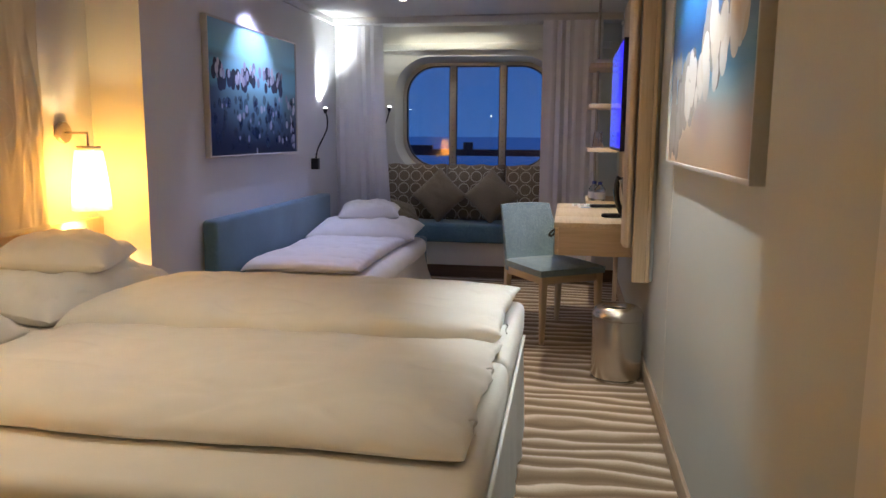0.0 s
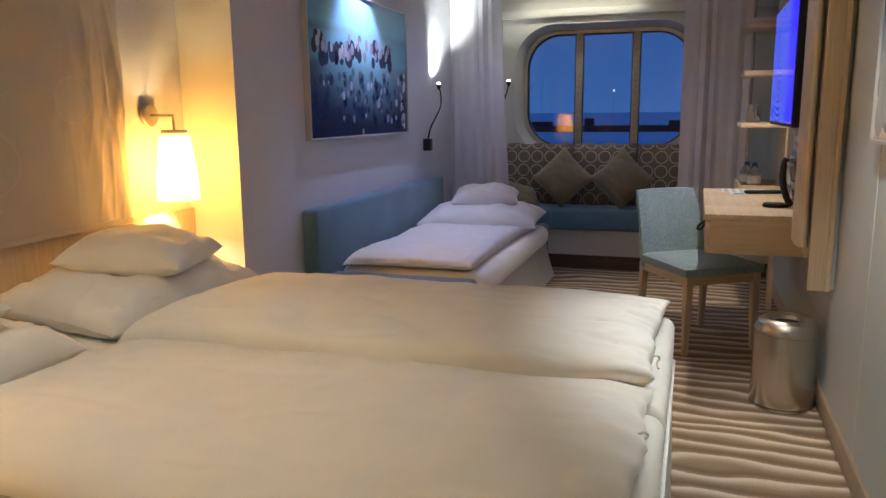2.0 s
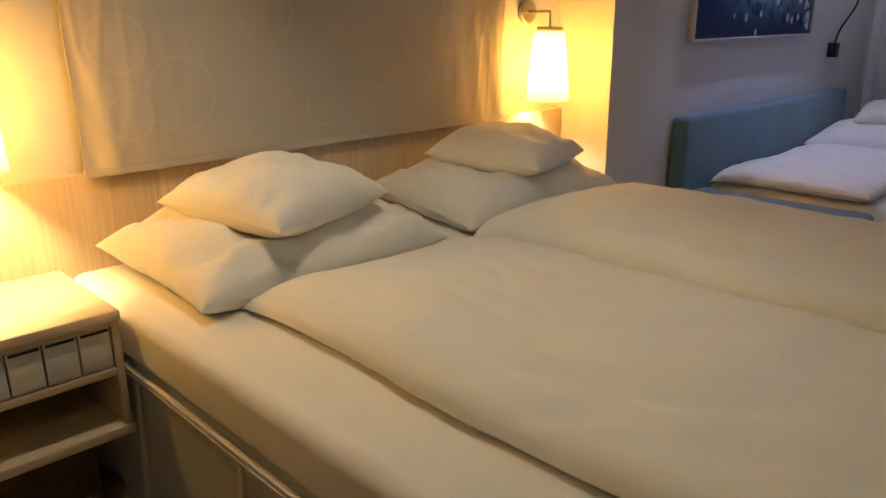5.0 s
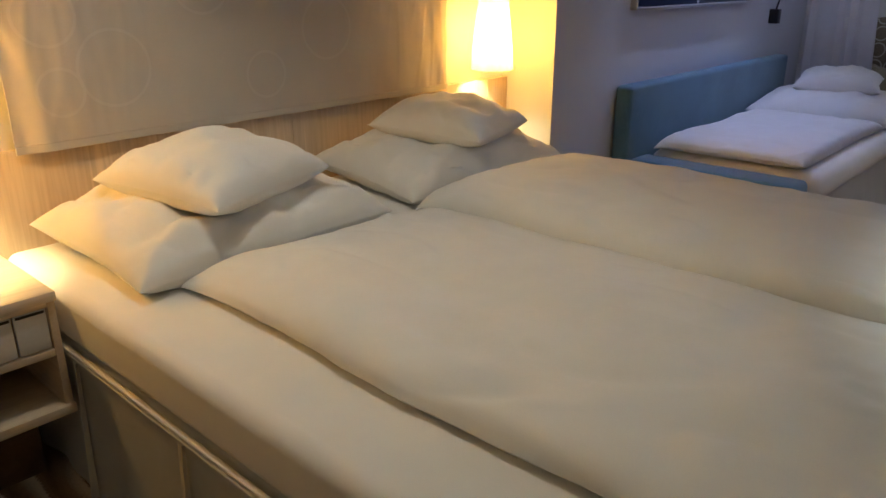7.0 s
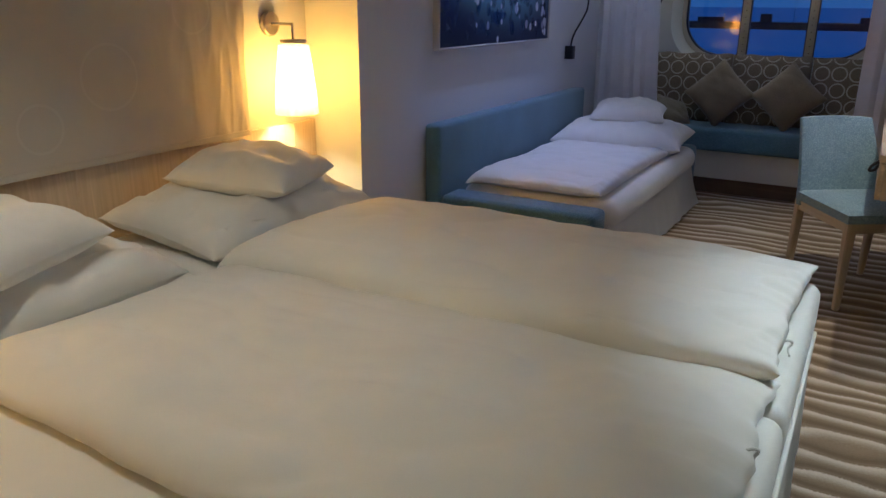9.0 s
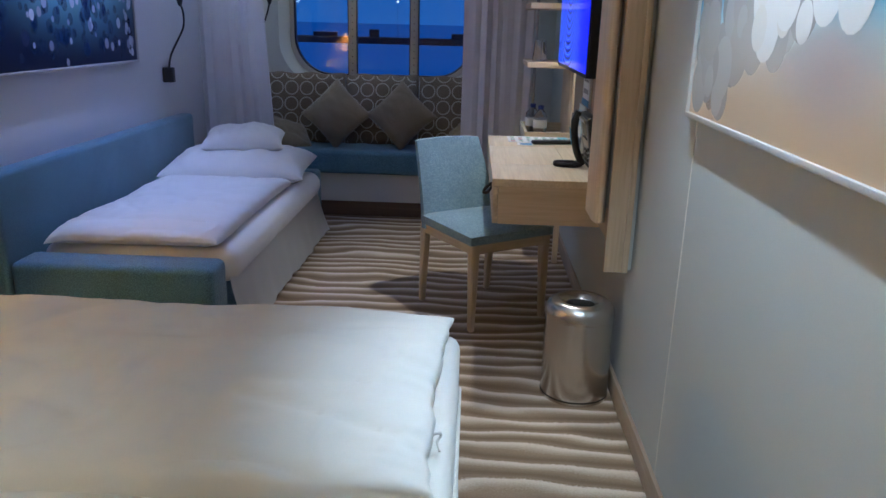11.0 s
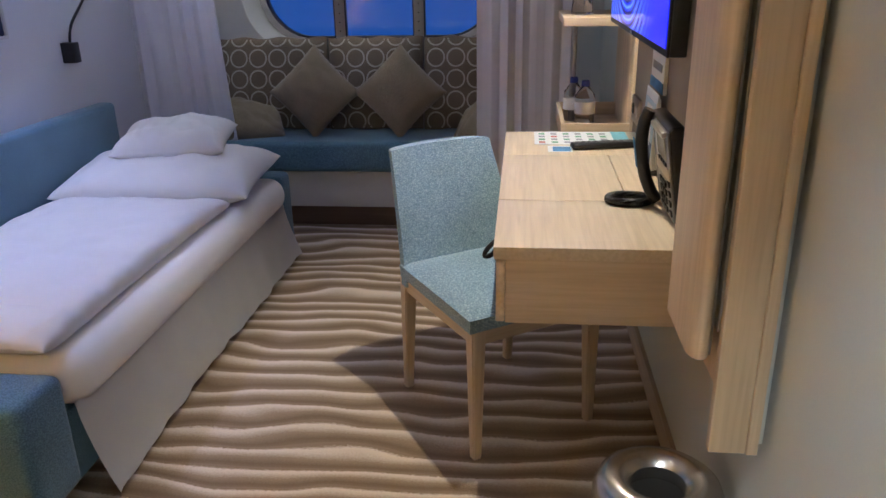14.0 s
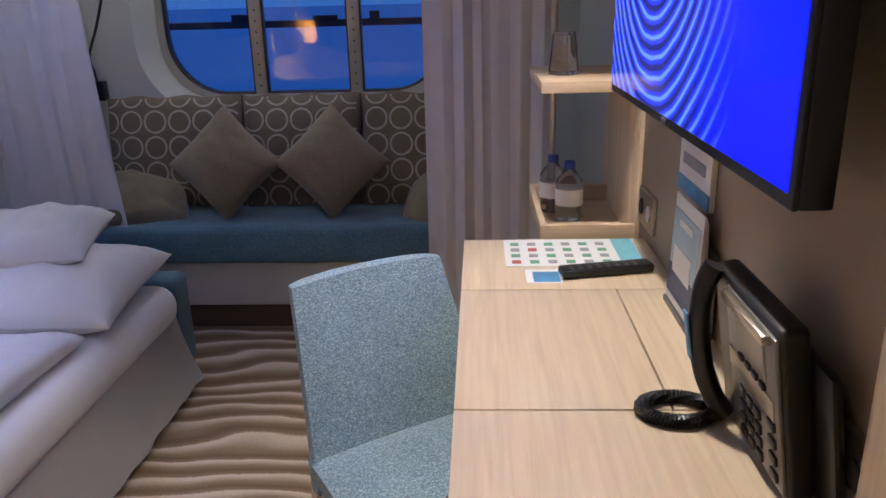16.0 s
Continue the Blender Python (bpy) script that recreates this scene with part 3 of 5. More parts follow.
# ---- bed linen ----
def duvet_bm(x0, x1, y0, y1, z, h, seed=0, lift=0.4, roll=0.0, head=7, near=9, far=9):
    """A folded duvet: puffed edges that curl under, pulled-out corners, creases gathered at the foot; h is its thickness."""
    off = Vector((seed * 5.7, seed * 2.3, seed * 1.1))
    W, D = x1 - x0, y1 - y0

    def shape(u, v, side):
        pull = abs(u * v) ** 6
        x = (x0 + x1) / 2 + W / 2 * u * (1 + 0.02 * noise.noise(Vector((v * 2, 3, 0)) + off)) + 0.012 * noise.noise(Vector((u * 2.2, v * 2.2, 5)) + off)
        x += (0.012 * pull + 0.008 * noise.noise(Vector((v * 9, 1, 2)) + off)) * max(0, u) ** 8
        y = (y0 + y1) / 2 + D / 2 * v * (1 + 0.035 * noise.noise(Vector((u * 2.6, 7, v)) + off) + 0.012 * noise.noise(Vector((u * 8, 2, v)) + off))
        e = (1 - abs(u) ** (14 if u > 0 else head)) * (1 - abs(v) ** (near if v < 0 else far))
        full = max(0.0, e) ** 0.46
        soft = 0.84 + 0.16 * noise.noise(Vector((x * 1.9, y * 2.2, 0)) + off) + 0.11 * noise.noise(Vector((x * 4.6, y * 2.6, 3)) + off)
        crease = 0.004 * noise.noise(Vector((x * 14, y * 10, 1)) + off)
        fold = noise.noise(Vector((x * 2.6 + y * 1.5, y * 5.5 - x * 1.1, 4)) + off)
        crease -= 0.008 * max(0.0, 1 - abs(fold) * 4) ** 2
        crease += 0.0035 * max(0.0, 1 - abs(noise.noise(Vector((x * 7 - y * 3, y * 6 + x * 2, 11)) + off)) * 5) ** 2
        rim = abs(v) ** 12
        crease += 0.010 * rim * noise.noise(Vector((x * 11, v, 8)) + off)
        gather = max(0.0, (u - 0.72) / 0.28) ** 2
        crease += 0.014 * gather * noise.noise(Vector((u * 1.6, y * 19, 6)) + off) + 0.008 * gather * noise.noise(Vector((u * 3, y * 41, 7)) + off)
        edge = z + 0.006 + h * lift * (0.75 + 0.35 * noise.noise(Vector((x * 3, y * 3, 9)) + off)) * (1 - 0.85 * max(0, -u) ** 8)
        hump = roll * math.exp(-((v + 0.15) / 0.55) ** 2) * (0.8 + 0.5 * noise.noise(Vector((x * 3.4, 4, 1)) + off))
        top = z + 0.012 + h * soft + hump + crease
        if side > 0:
            return Vector((x, y, edge + (max(top, edge) - edge) * full))
        return Vector((x, y, edge + (z + 0.003 - edge) * min(1.0, full * 1.15)))

    ease = lambda u: math.sin(u * math.pi / 2) * 0.75 + u * 0.25
    return grid_solid(120, 72, lambda u, v: shape(ease(u), ease(v), 1), lambda u, v: shape(ease(u), ease(v), -1))


# ---- double bed ----
BX0, BX1, BY0, BY1, BT = -2.165, -0.115, 0.660, 2.42, 0.545
bed = thing("double_bed", pose(-1.1, 1.6, 0), "double bed made of two mattresses in white sheets", "bed")
part("mattress", box(BX0, BX1, BY0, 1.595, 0.41, BT, 0.034, 4), LINEN, bed, "white sheeted mattress")
part("mattress", box(BX0, BX1, 1.60, BY1, 0.41, BT, 0.034, 4), LINEN, bed, "white sheeted mattress")
part("box_base", box(BX0 + 0.01, BX1 - 0.015, BY0 + 0.02, BY1 - 0.01, 0.06, 0.412, 0.02, 3), LINEN, bed)


def skirt(points, z0, z1, seed, r=0.004, amp=0.006):
    """A hanging cloth valance along a polyline."""
    P = [Vector((x, y, 0)) for x, y in points]
    b = bmesh.new()
    cols = []
    run = 0.0
    for p, q in zip(P, P[1:]):
        n = max(2, int((q - p).length / 0.025))
        nrm = (q - p).cross(Vector((0, 0, 1))).normalized()
        for k in range(n + 1):
            c = p.lerp(q, k / n)
            col = []
            for j in range(7):
                t = j / 6
                w = amp * math.sin(run * 31 + seed) * math.sin(run * 7.3 + seed * 2) * (0.3 + 1.4 * (1 - t)) + 0.012 * (1 - t)
                col.append(b.verts.new(c + nrm * w + Vector((0, 0, z0 + (z1 - z0) * t + 0.006 * math.sin(run * 6 + seed) * (1 - t)))))
            cols.append(col)
            run += (q - p).length / n
    for a, c in zip(cols, cols[1:]):
        for j in range(6):
            b.faces.new((a[j], c[j], c[j + 1], a[j + 1]))
    g = bmesh.ops.solidify(b, geom=b.faces[:], thickness=0.004)
    return b


part("valance", skirt([(BX0, BY0 + 0.005), (BX1 - 0.02, BY0 + 0.005), (BX1 - 0.004, BY0 + 0.03), (BX1 - 0.004, BY1 - 0.02), (BX1 - 0.03, BY1), (BX0, BY1)], 0.02, 0.408, 2), LINEN, bed, "white cloth valance hanging to the floor")
part("piping", tube([(BX0, BY0 - 0.006, 0.408), (-1.2, BY0 - 0.008, 0.409), (BX1 - 0.03, BY0 - 0.006, 0.408), (BX1 + 0.002, BY0 + 0.04, 0.408), (BX1 + 0.003, 1.6, 0.408), (BX1 + 0.001, BY1 - 0.04, 0.408)], 0.006), LINEN, bed)
part("piping", tube([(BX0, BY0 - 0.006, 0.392), (-1.2, BY0 - 0.008, 0.393), (BX1 - 0.03, BY0 - 0.006, 0.392), (BX1 + 0.002, BY0 + 0.04, 0.392), (BX1 + 0.003, 1.6, 0.392), (BX1 + 0.001, BY1 - 0.04, 0.392)], 0.004), LINEN, bed)

for px in (-1.75, -1.28, -0.80, -0.36):
    b = bmesh.new()
    for k, (dx, dy) in enumerate(((-0.030, 0.0), (-0.004, -0.010), (0.004, -0.012), (0.006, 0.0))):
        for zz, f in ((0.022, 1.5), (0.385, 0.5)):
            b.verts.new((px + dx * (0.6 + 0.4 * f), BY0 - 0.006 - 0.008 * (f - 0.5) + dy * f, zz))
    b.verts.ensure_lookup_table()
    for k in range(3):
        b.faces.new((b.verts[2 * k], b.verts[2 * k + 2], b.verts[2 * k + 3], b.verts[2 * k + 1]))
    bmesh.ops.solidify(b, geom=b.faces[:], thickness=0.003)
    part("pleat", b, LINEN, bed, "pressed pleat in the valance")

near_duvet = solo("duvet", duvet_bm(-1.60, -0.15, 0.848, 1.67, BT, 0.080, 1, 0.26, 0.0, near=9, far=1.5), LINEN, (-0.9, 1.25, BT), "white duvet folded flat on the double bed", "duvet", "double bed duvets")
far_duvet = solo("duvet", duvet_bm(-1.62, -0.15, 1.62, 2.37, BT, 0.102, 2, 0.74, 0.016, near=14, far=4), LINEN, (-0.9, 2.0, BT), "puffy white duvet folded along the double bed", "duvet", "double bed duvets")
for dv, ty in ((near_duvet, 0.99), (near_duvet, 1.36), (far_duvet, 1.84)):
    part("tie", tube([(-0.165, ty, BT + 0.040), (-0.148, ty + 0.008, BT + 0.046), (-0.140, ty + 0.020, BT + 0.036), (-0.146, ty + 0.012, BT + 0.026), (-0.141, ty - 0.004, BT + 0.016)], 0.003, 6), LINEN, dv, "knotted cotton tie of the cover")
pillow("pillow", 0.52, 0.78, 0.185, pose(-1.86, 1.12, BT - 0.018, 0, 5, 3), LINEN, "large white pillow at the head of the bed", group="bed pillows", seed=5, wrinkle=0.012)
pillow("pillow", 0.52, 0.78, 0.185, pose(-1.88, 2.02, BT - 0.018, 0, 5, -2), LINEN, "large white pillow at the head of the bed", group="bed pillows", seed=6, wrinkle=0.012)
pillow("small_pillow", 0.42, 0.42, 0.15, pose(-1.83, 1.10, BT + 0.128, 2, 3, 14), LINEN, "small square white pillow lying on a large one", "pillow", "small pillows", 7, 0.007)
pillow("small_pillow", 0.42, 0.42, 0.14, pose(-1.87, 2.05, BT + 0.126, 0, 3, 16), LINEN, "small square white pillow lying on a large one", "pillow", "small pillows", 8, 0.007)

hb = thing("headboard", pose(-2.18, 1.2, 0), "low light oak headboard panel along the niche wall", "headboard")
part("panel", box(-2.198, -2.168, -0.1, 2.755, 0.10, 0.795, 0.002), OAK, hb)
for yy in (0.55, 1.6, 2.62):
    part("joint", box(-2.1685, -2.1665, yy - 0.0015, yy + 0.0015, 0.10, 0.793), OAK, hb)
drape = thing("wall_drape", pose(-2.16, 1.5, 0.79), "ivory cloth panel hung on the wall behind the bed", "wall hanging")


def drape_sheet(u, v, o):
    y, z = 1.5425 + 0.8025 * u, 0.787 + (CEIL - 0.797) * (v + 1) / 2
    edge = math.exp(-(1 - abs(u)) * 7)
    x = -2.152 + 0.007 * noise.noise(Vector((y * 5, z * 1.1, 2))) * (0.35 + 1.8 * edge) + 0.008 * edge * math.sin(y * 55 + 2.5 * noise.noise(Vector((y * 3, z * 2.5, 9)))) * (0.5 + noise.noise(Vector((u * 4, z * 1.6, 4))))
    near_edge = math.exp(-(1 - abs(u)) * 4.5)
    rid = noise.noise(Vector((y * 17, z * 2.6, 5)))
    x += 0.0045 * near_edge * max(0.0, 1 - abs(rid) * 3.5) ** 2 + 0.003 * noise.noise(Vector((y * 34, z * 9, 3))) * near_edge
    x += 0.0016 * noise.noise(Vector((y * 16, z * 12, 7)))
    return Vector((x + o, y + 0.006 * noise.noise(Vector((z * 5, u, 1))) * abs(u) ** 8, z))


part("cloth", grid_solid(240, 80, lambda u, v: drape_sheet(u, v, 0.0012), lambda u, v: drape_sheet(u, v, -0.0012)), DRAPE, drape)
part("hem", grid_solid(90, 2, lambda u, v: drape_sheet(u, -1, 0.006) + Vector((0, 0, 0.010 * v + 0.010)), lambda u, v: drape_sheet(u, -1, -0.0028) + Vector((0, 0, 0.010 * v + 0.010))), DRAPE, drape)


DRAPE_RING = mat("ivory_ring_weave", (0.53, 0.49, 0.43), 0.6, dark=0.94, scale=8, fine=420, bump=0.1, spec=0.35)


def drape_ring(cy, cz, r):
    """A faint ring woven into the hanging, following its folds."""
    b = bmesh.new()
    rows = []
    for k in range(48):
        a = 2 * math.pi * k / 48
        rows.append([b.verts.new(drape_sheet((cy + q * math.cos(a) - 1.5425) / 0.8025, (cz + q * math.sin(a) - 0.787) / (CEIL - 0.797) * 2 - 1, 0.0026)) for q in (r - 0.004, r + 0.004)])
    for k in range(48):
        p, q = rows[k], rows[(k + 1) % 48]
        b.faces.new((p[0], q[0], q[1], p[1]))
    part("woven_ring", b, DRAPE_RING, drape, "faint woven ring")


for cy, cz, r in ((0.86, 1.12, 0.075), (0.87, 0.93, 0.06), (1.02, 0.98, 0.10), (1.30, 1.20, 0.09), (1.75, 1.05, 0.10), (2.10, 1.25, 0.08), (1.50, 0.92, 0.07)):
    drape_ring(cy, cz, r)


def sconce(x, y):
    t = thing("wall_lamp", pose(-2.2, y, 1.19), "nickel wall lamp with a glowing pleated fabric shade", "wall lamp", "bedside wall lamps")
    b = lathe(0, 0, [(0.0, 0), (0.045, 0), (0.047, 0.004), (0.047, 0.018), (0.043, 0.022), (0.0, 0.023)], 32)
    b.transform(pose(-2.199, y + 0.015, 1.195, 0, 90, 0))
    part("wall_plate", b, NICKEL, t, "round nickel wall plate")
    part("arm", tube([(-2.18, y + 0.015, 1.195), (-2.06, y, 1.195), (-2.06, y, 1.135)], 0.006, 8, smooth_steps=1), NICKEL, t)
    part("cap", lathe(x, y, [(0.0, 1.139), (0.05, 1.138), (0.052, 1.133), (0.05, 1.127), (0.0, 1.126)]), NICKEL, t)
    pl = bmesh.new()
    seg = 96
    V = []
    for r, z in ((0.058, 1.118), (0.070, 1.02), (0.080, 0.93), (0.084, 0.856), (0.082, 0.856), (0.078, 0.93), (0.068, 1.02), (0.056, 1.118)):
        V.append([pl.verts.new((x + (r + 0.0016 * math.cos(k * math.pi / 3)) * math.cos(2 * math.pi * k / seg), y + (r + 0.0016 * math.cos(k * math.pi / 3)) * math.sin(2 * math.pi * k / seg), z)) for k in range(seg)])
    for a, c in zip(V, V[1:] + V[:1]):
        for k in range(seg):
            pl.faces.new((a[k], a[(k + 1) % seg], c[(k + 1) % seg], c[k]))
    part("shade", pl, SHADE, t, "glowing cream pleated shade")
    bu = part("bulb", lathe(x, y, [(0.0, 1.095), (0.030, 1.088), (0.036, 1.06), (0.038, 0.97), (0.040, 0.91), (0.036, 0.90), (0.0, 0.90)], 20), BULB_WARM, t, "glowing inner opal cylinder")
    bu.visible_shadow = False


SHADE = bpy.data.materials.new("lit_shade_cloth")
SHADE.use_nodes = True
sn, sl = SHADE.node_tree.nodes, SHADE.node_tree.links.new
sb = sn["Principled BSDF"]
sb.inputs["Base Color"].default_value = (0.85, 0.72, 0.45, 1)
tl, add = sn.new("ShaderNodeBsdfTranslucent"), sn.new("ShaderNodeMixShader")
tl.inputs[0].default_value = (0.95, 0.80, 0.5, 1)
add.inputs[0].default_value = 0.6
sl(sb.outputs[0], add.inputs[1])
sl(tl.outputs[0], add.inputs[2])
sb.inputs["Emission Color"].default_value = (1.0, 0.58, 0.13, 1)
sb.inputs["Emission Strength"].default_value = 1.6
see, thin = sn.new("ShaderNodeBsdfTransparent"), sn.new("ShaderNodeMixShader")
see.inputs[0].default_value = (1.0, 0.82, 0.5, 1)
thin.inputs[0].default_value = 0.38
sl(add.outputs[0], thin.inputs[1])
sl(see.outputs[0], thin.inputs[2])
sl(thin.outputs[0], sn["Material Output"].inputs[0])
for x, y in SCONCES:
    sconce(x, y)

ns = thing("nightstand", pose(-1.98, 0.42, 0), "light oak bedside cabinet with open shelf and small drawers", "nightstand")
part("top", box(-2.165, -1.775, 0.10, 0.645, 0.535, 0.558, 0.003), OAK_Y, ns)
part("side_panel", box(-2.165, -1.785, 0.625, 0.643, 0.273, 0.535, 0.002), OAK_X, ns)
part("side_panel", box(-2.165, -1.785, 0.10, 0.118, 0.273, 0.535, 0.002), OAK_X, ns)
part("back_panel", box(-2.165, -2.15, 0.118, 0.625, 0.273, 0.535), OAK_Y, ns)
part("shelf", box(-2.15, -1.785, 0.118, 0.625, 0.400, 0.418, 0.002), OAK_Y, ns)
part("bottom_shelf", box(-2.15, -1.775, 0.10, 0.645, 0.250, 0.273, 0.002), OAK_Y, ns)
for k in range(7):
    y0 = 0.12 + k * 0.072
    dr = part("drawer", box(-1.80, -1.788, y0 + 0.002, y0 + 0.070, 0.422, 0.520, 0.003), WHITEPL, ns, "small cream drawer front")
    part("finger_groove", box(-1.7885, -1.7872, y0 + 0.006, y0 + 0.066, 0.510, 0.5165), BLACK, dr)
part("front_rail", box(-1.80, -1.783, 0.118, 0.625, 0.521, 0.535, 0.002), OAK_Y, ns)
part("plinth", box(-2.15, -1.98, 0.13, 0.61, 0.0, 0.250), DARKWOOD, ns)

# ---- single bed ----
day = thing("single_bed", pose(-1.4, 4.3, 0), "single sofa bed with blue upholstered frame and white sheets", "bed")
part("headboard", box(-1.925, -1.838, 3.262, 5.275, 0.08, 0.728, 0.022, 4), BLUE, day, "long teal blue upholstered backrest")
part("foot_rail", box(-1.838, -1.06, 3.27, 3.45, 0.075, 0.392, 0.03, 4), BLUE, day, "teal blue upholstered foot rail")
part("head_rail", box(-1.838, -1.055, 5.17, 5.32, 0.05, 0.40, 0.03, 4), BLUE, day, "teal blue upholstered head rail")
part("side_rail", box(-1.838, -1.085, 3.45, 5.17, 0.06, 0.264, 0.012), BLUE, day)
part("mattress", box(-1.83, -1.022, 3.452, 5.168, 0.265, 0.415, 0.072, 6), LINEN, day, "white sheeted mattress")
for lx, ly in ((-1.10, 3.31), (-1.80, 3.31), (-1.10, 5.27), (-1.80, 5.27)):
    b = box(-0.028, 0.028, -0.028, 0.028, 0, 0.076)
    for v in b.verts:
        if v.co.z < 0.01:
            v.co.x *= 0.75
            v.co.y *= 0.75
    b.transform(pose(lx, ly, 0))
    part("leg", b, OAK, day)
part("valance", skirt([(-1.052, 3.455), (-1.05, 5.15)], 0.04, 0.30, 4, amp=0.004), LINEN, day, "plain white cloth valance")
for o in day.children:
    if o.name.startswith("valance"):
        for v in o.data.vertices:
            k = max(0, (0.30 - v.co.z) / 0.3)
            v.co.x += 0.050 * k ** 1.3 + 0.03 * k * k * (math.exp(-abs(v.co.y - 0.85) / 0.12) + math.exp(-abs(v.co.y + 0.845) / 0.10))
solo("duvet", duvet_bm(-1.79, -1.10, 3.44, 4.64, 0.412, 0.080, 3, 0.4, near=12, far=6), LINEN, (-1.45, 4.0, 0.415), "white duvet folded on the single bed", "duvet")
pillow("pillow", 0.80, 0.54, 0.19, pose(-1.44, 4.92, 0.40, 4, 0, 3), LINEN, "large white pillow on the single bed", group="bed pillows", seed=9)
pillow("small_pillow", 0.46, 0.42, 0.14, pose(-1.45, 5.03, 0.552, 4, 0, 12), LINEN, "small square white pillow lying on a large one", "pillow", "small pillows", 10)


# ---- pictures ----
def bokeh(name, stops, specks, flare=None):
    """Flat print: broad vertical bands of colour, softly blurred; flare blends in one soft patch."""
    m = bpy.data.materials.new(name)
    m.use_nodes = True
    n, L = m.node_tree.nodes, m.node_tree.links.new
    b = n["Principled BSDF"]
    tc = n.new("ShaderNodeTexCoord")
    no = n.new("ShaderNodeTexNoise")
    no.inputs["Scale"].default_value, no.inputs["Detail"].default_value = 3.0, 4
    mp = n.new("ShaderNodeMapping")
    mp.inputs["Scale"].default_value = (1, 0.6, 2.5)
    L(tc.outputs["Object"], mp.inputs[0])
    L(mp.outputs[0], no.inputs["Vector"])
    sep = n.new("ShaderNodeSeparateXYZ")
    L(tc.outputs["Object"], sep.inputs[0])
    ma = n.new("ShaderNodeMath")
    ma.operation = "MULTIPLY_ADD"
    ma.inputs[1].default_value = specks
    L(no.outputs["Fac"], ma.inputs[0])
    L(sep.outputs["Z"], ma.inputs[2])
    r = ramp(n, stops)
    L(ma.outputs[0], r.inputs[0])
    L(r.outputs[0], b.inputs["Base Color"])
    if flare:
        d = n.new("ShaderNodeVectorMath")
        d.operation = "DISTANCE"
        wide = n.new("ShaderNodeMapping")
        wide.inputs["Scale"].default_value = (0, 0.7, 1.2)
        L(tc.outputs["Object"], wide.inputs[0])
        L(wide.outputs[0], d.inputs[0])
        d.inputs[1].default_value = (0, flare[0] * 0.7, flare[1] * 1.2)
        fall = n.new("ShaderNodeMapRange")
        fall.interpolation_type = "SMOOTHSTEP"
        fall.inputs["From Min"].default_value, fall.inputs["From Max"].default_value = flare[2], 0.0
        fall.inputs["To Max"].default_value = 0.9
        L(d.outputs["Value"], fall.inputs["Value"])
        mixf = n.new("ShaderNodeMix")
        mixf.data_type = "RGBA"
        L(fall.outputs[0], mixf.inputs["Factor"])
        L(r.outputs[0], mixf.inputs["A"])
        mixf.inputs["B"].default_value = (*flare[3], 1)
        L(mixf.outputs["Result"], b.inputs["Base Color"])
    b.inputs["Roughness"].default_value = 0.4
    return m


def dots_material(name, stops, alpha=0.85):
    m = bpy.data.materials.new(name)
    m.use_nodes = True
    n, L = m.node_tree.nodes, m.node_tree.links.new
    b = n["Principled BSDF"]
    g = n.new("ShaderNodeNewGeometry")
    r = ramp(n, stops)
    L(g.outputs["Random Per Island"], r.inputs[0])
    L(r.outputs[0], b.inputs["Base Color"])
    b.inputs["Roughness"].default_value = 0.4
    b.inputs["Alpha"].default_value = alpha
    return m


def discs(items, seg=18):
    """Flat ellipses (y, z, ry, rz) lying in a picture plane, each a hair above the last."""
    b = bmesh.new()
    for i, (y, z, ry, rz) in enumerate(items):
        b.faces.new([b.verts.new((i * 2e-6, y + ry * math.cos(2 * math.pi * k / seg), z + rz * math.sin(2 * math.pi * k / seg))) for k in range(seg)])
    return b


def picture(m, w, h, art, label, layers):
    t = thing("framed_picture", m, label, "picture")
    part("canvas", box(0.004, 0.026, -w / 2 + 0.012, w / 2 - 0.012, 0.012, h - 0.012), art, t, local=True, smooth=False)
    for nm, b in (("frame_rail", box(0, 0.034, -w / 2, w / 2, 0, 0.012, 0.001)), ("frame_rail", box(0, 0.034, -w / 2, w / 2, h - 0.012, h, 0.001)),
                  ("frame_stile", box(0, 0.034, -w / 2, -w / 2 + 0.012, 0.012, h - 0.012, 0.001)), ("frame_stile", box(0, 0.034, w / 2 - 0.012, w / 2, 0.012, h - 0.012, 0.001))):
        part(nm, b, SILVERFRAME, t, local=True)
    for k, (items, mt) in enumerate(layers):
        b = discs(items)
        b.transform(Matrix.Translation((0.0265 + k * 0.0006, 0, 0)))
        tagged(part("spot_print", b, mt, t, "soft round light spots in the print", local=True, smooth=False), kind="stuff")


rnd = random.Random(5)
# Last tuple paints a downlit bright spot into the print's upper colour.
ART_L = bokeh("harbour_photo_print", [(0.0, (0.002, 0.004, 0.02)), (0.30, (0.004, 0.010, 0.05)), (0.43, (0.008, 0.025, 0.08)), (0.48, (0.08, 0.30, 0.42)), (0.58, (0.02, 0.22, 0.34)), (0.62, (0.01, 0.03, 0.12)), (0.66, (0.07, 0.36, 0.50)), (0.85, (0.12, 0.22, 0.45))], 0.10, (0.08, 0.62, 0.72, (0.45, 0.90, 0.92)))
spots_white = dots_material("pale_light_spots", [(0.0, (0.42, 0.40, 0.48)), (0.5, (0.8, 0.8, 0.85)), (1.0, (0.30, 0.30, 0.42))], 0.85)
spots_blue = dots_material("blue_light_spots", [(0.0, (0.01, 0.03, 0.15)), (0.5, (0.01, 0.06, 0.18)), (1.0, (0.06, 0.07, 0.18))], 0.5)
spots_dark = dots_material("dark_blur_spots", [(0.0, (0.005, 0.008, 0.03)), (1.0, (0.02, 0.03, 0.09))], 0.75)
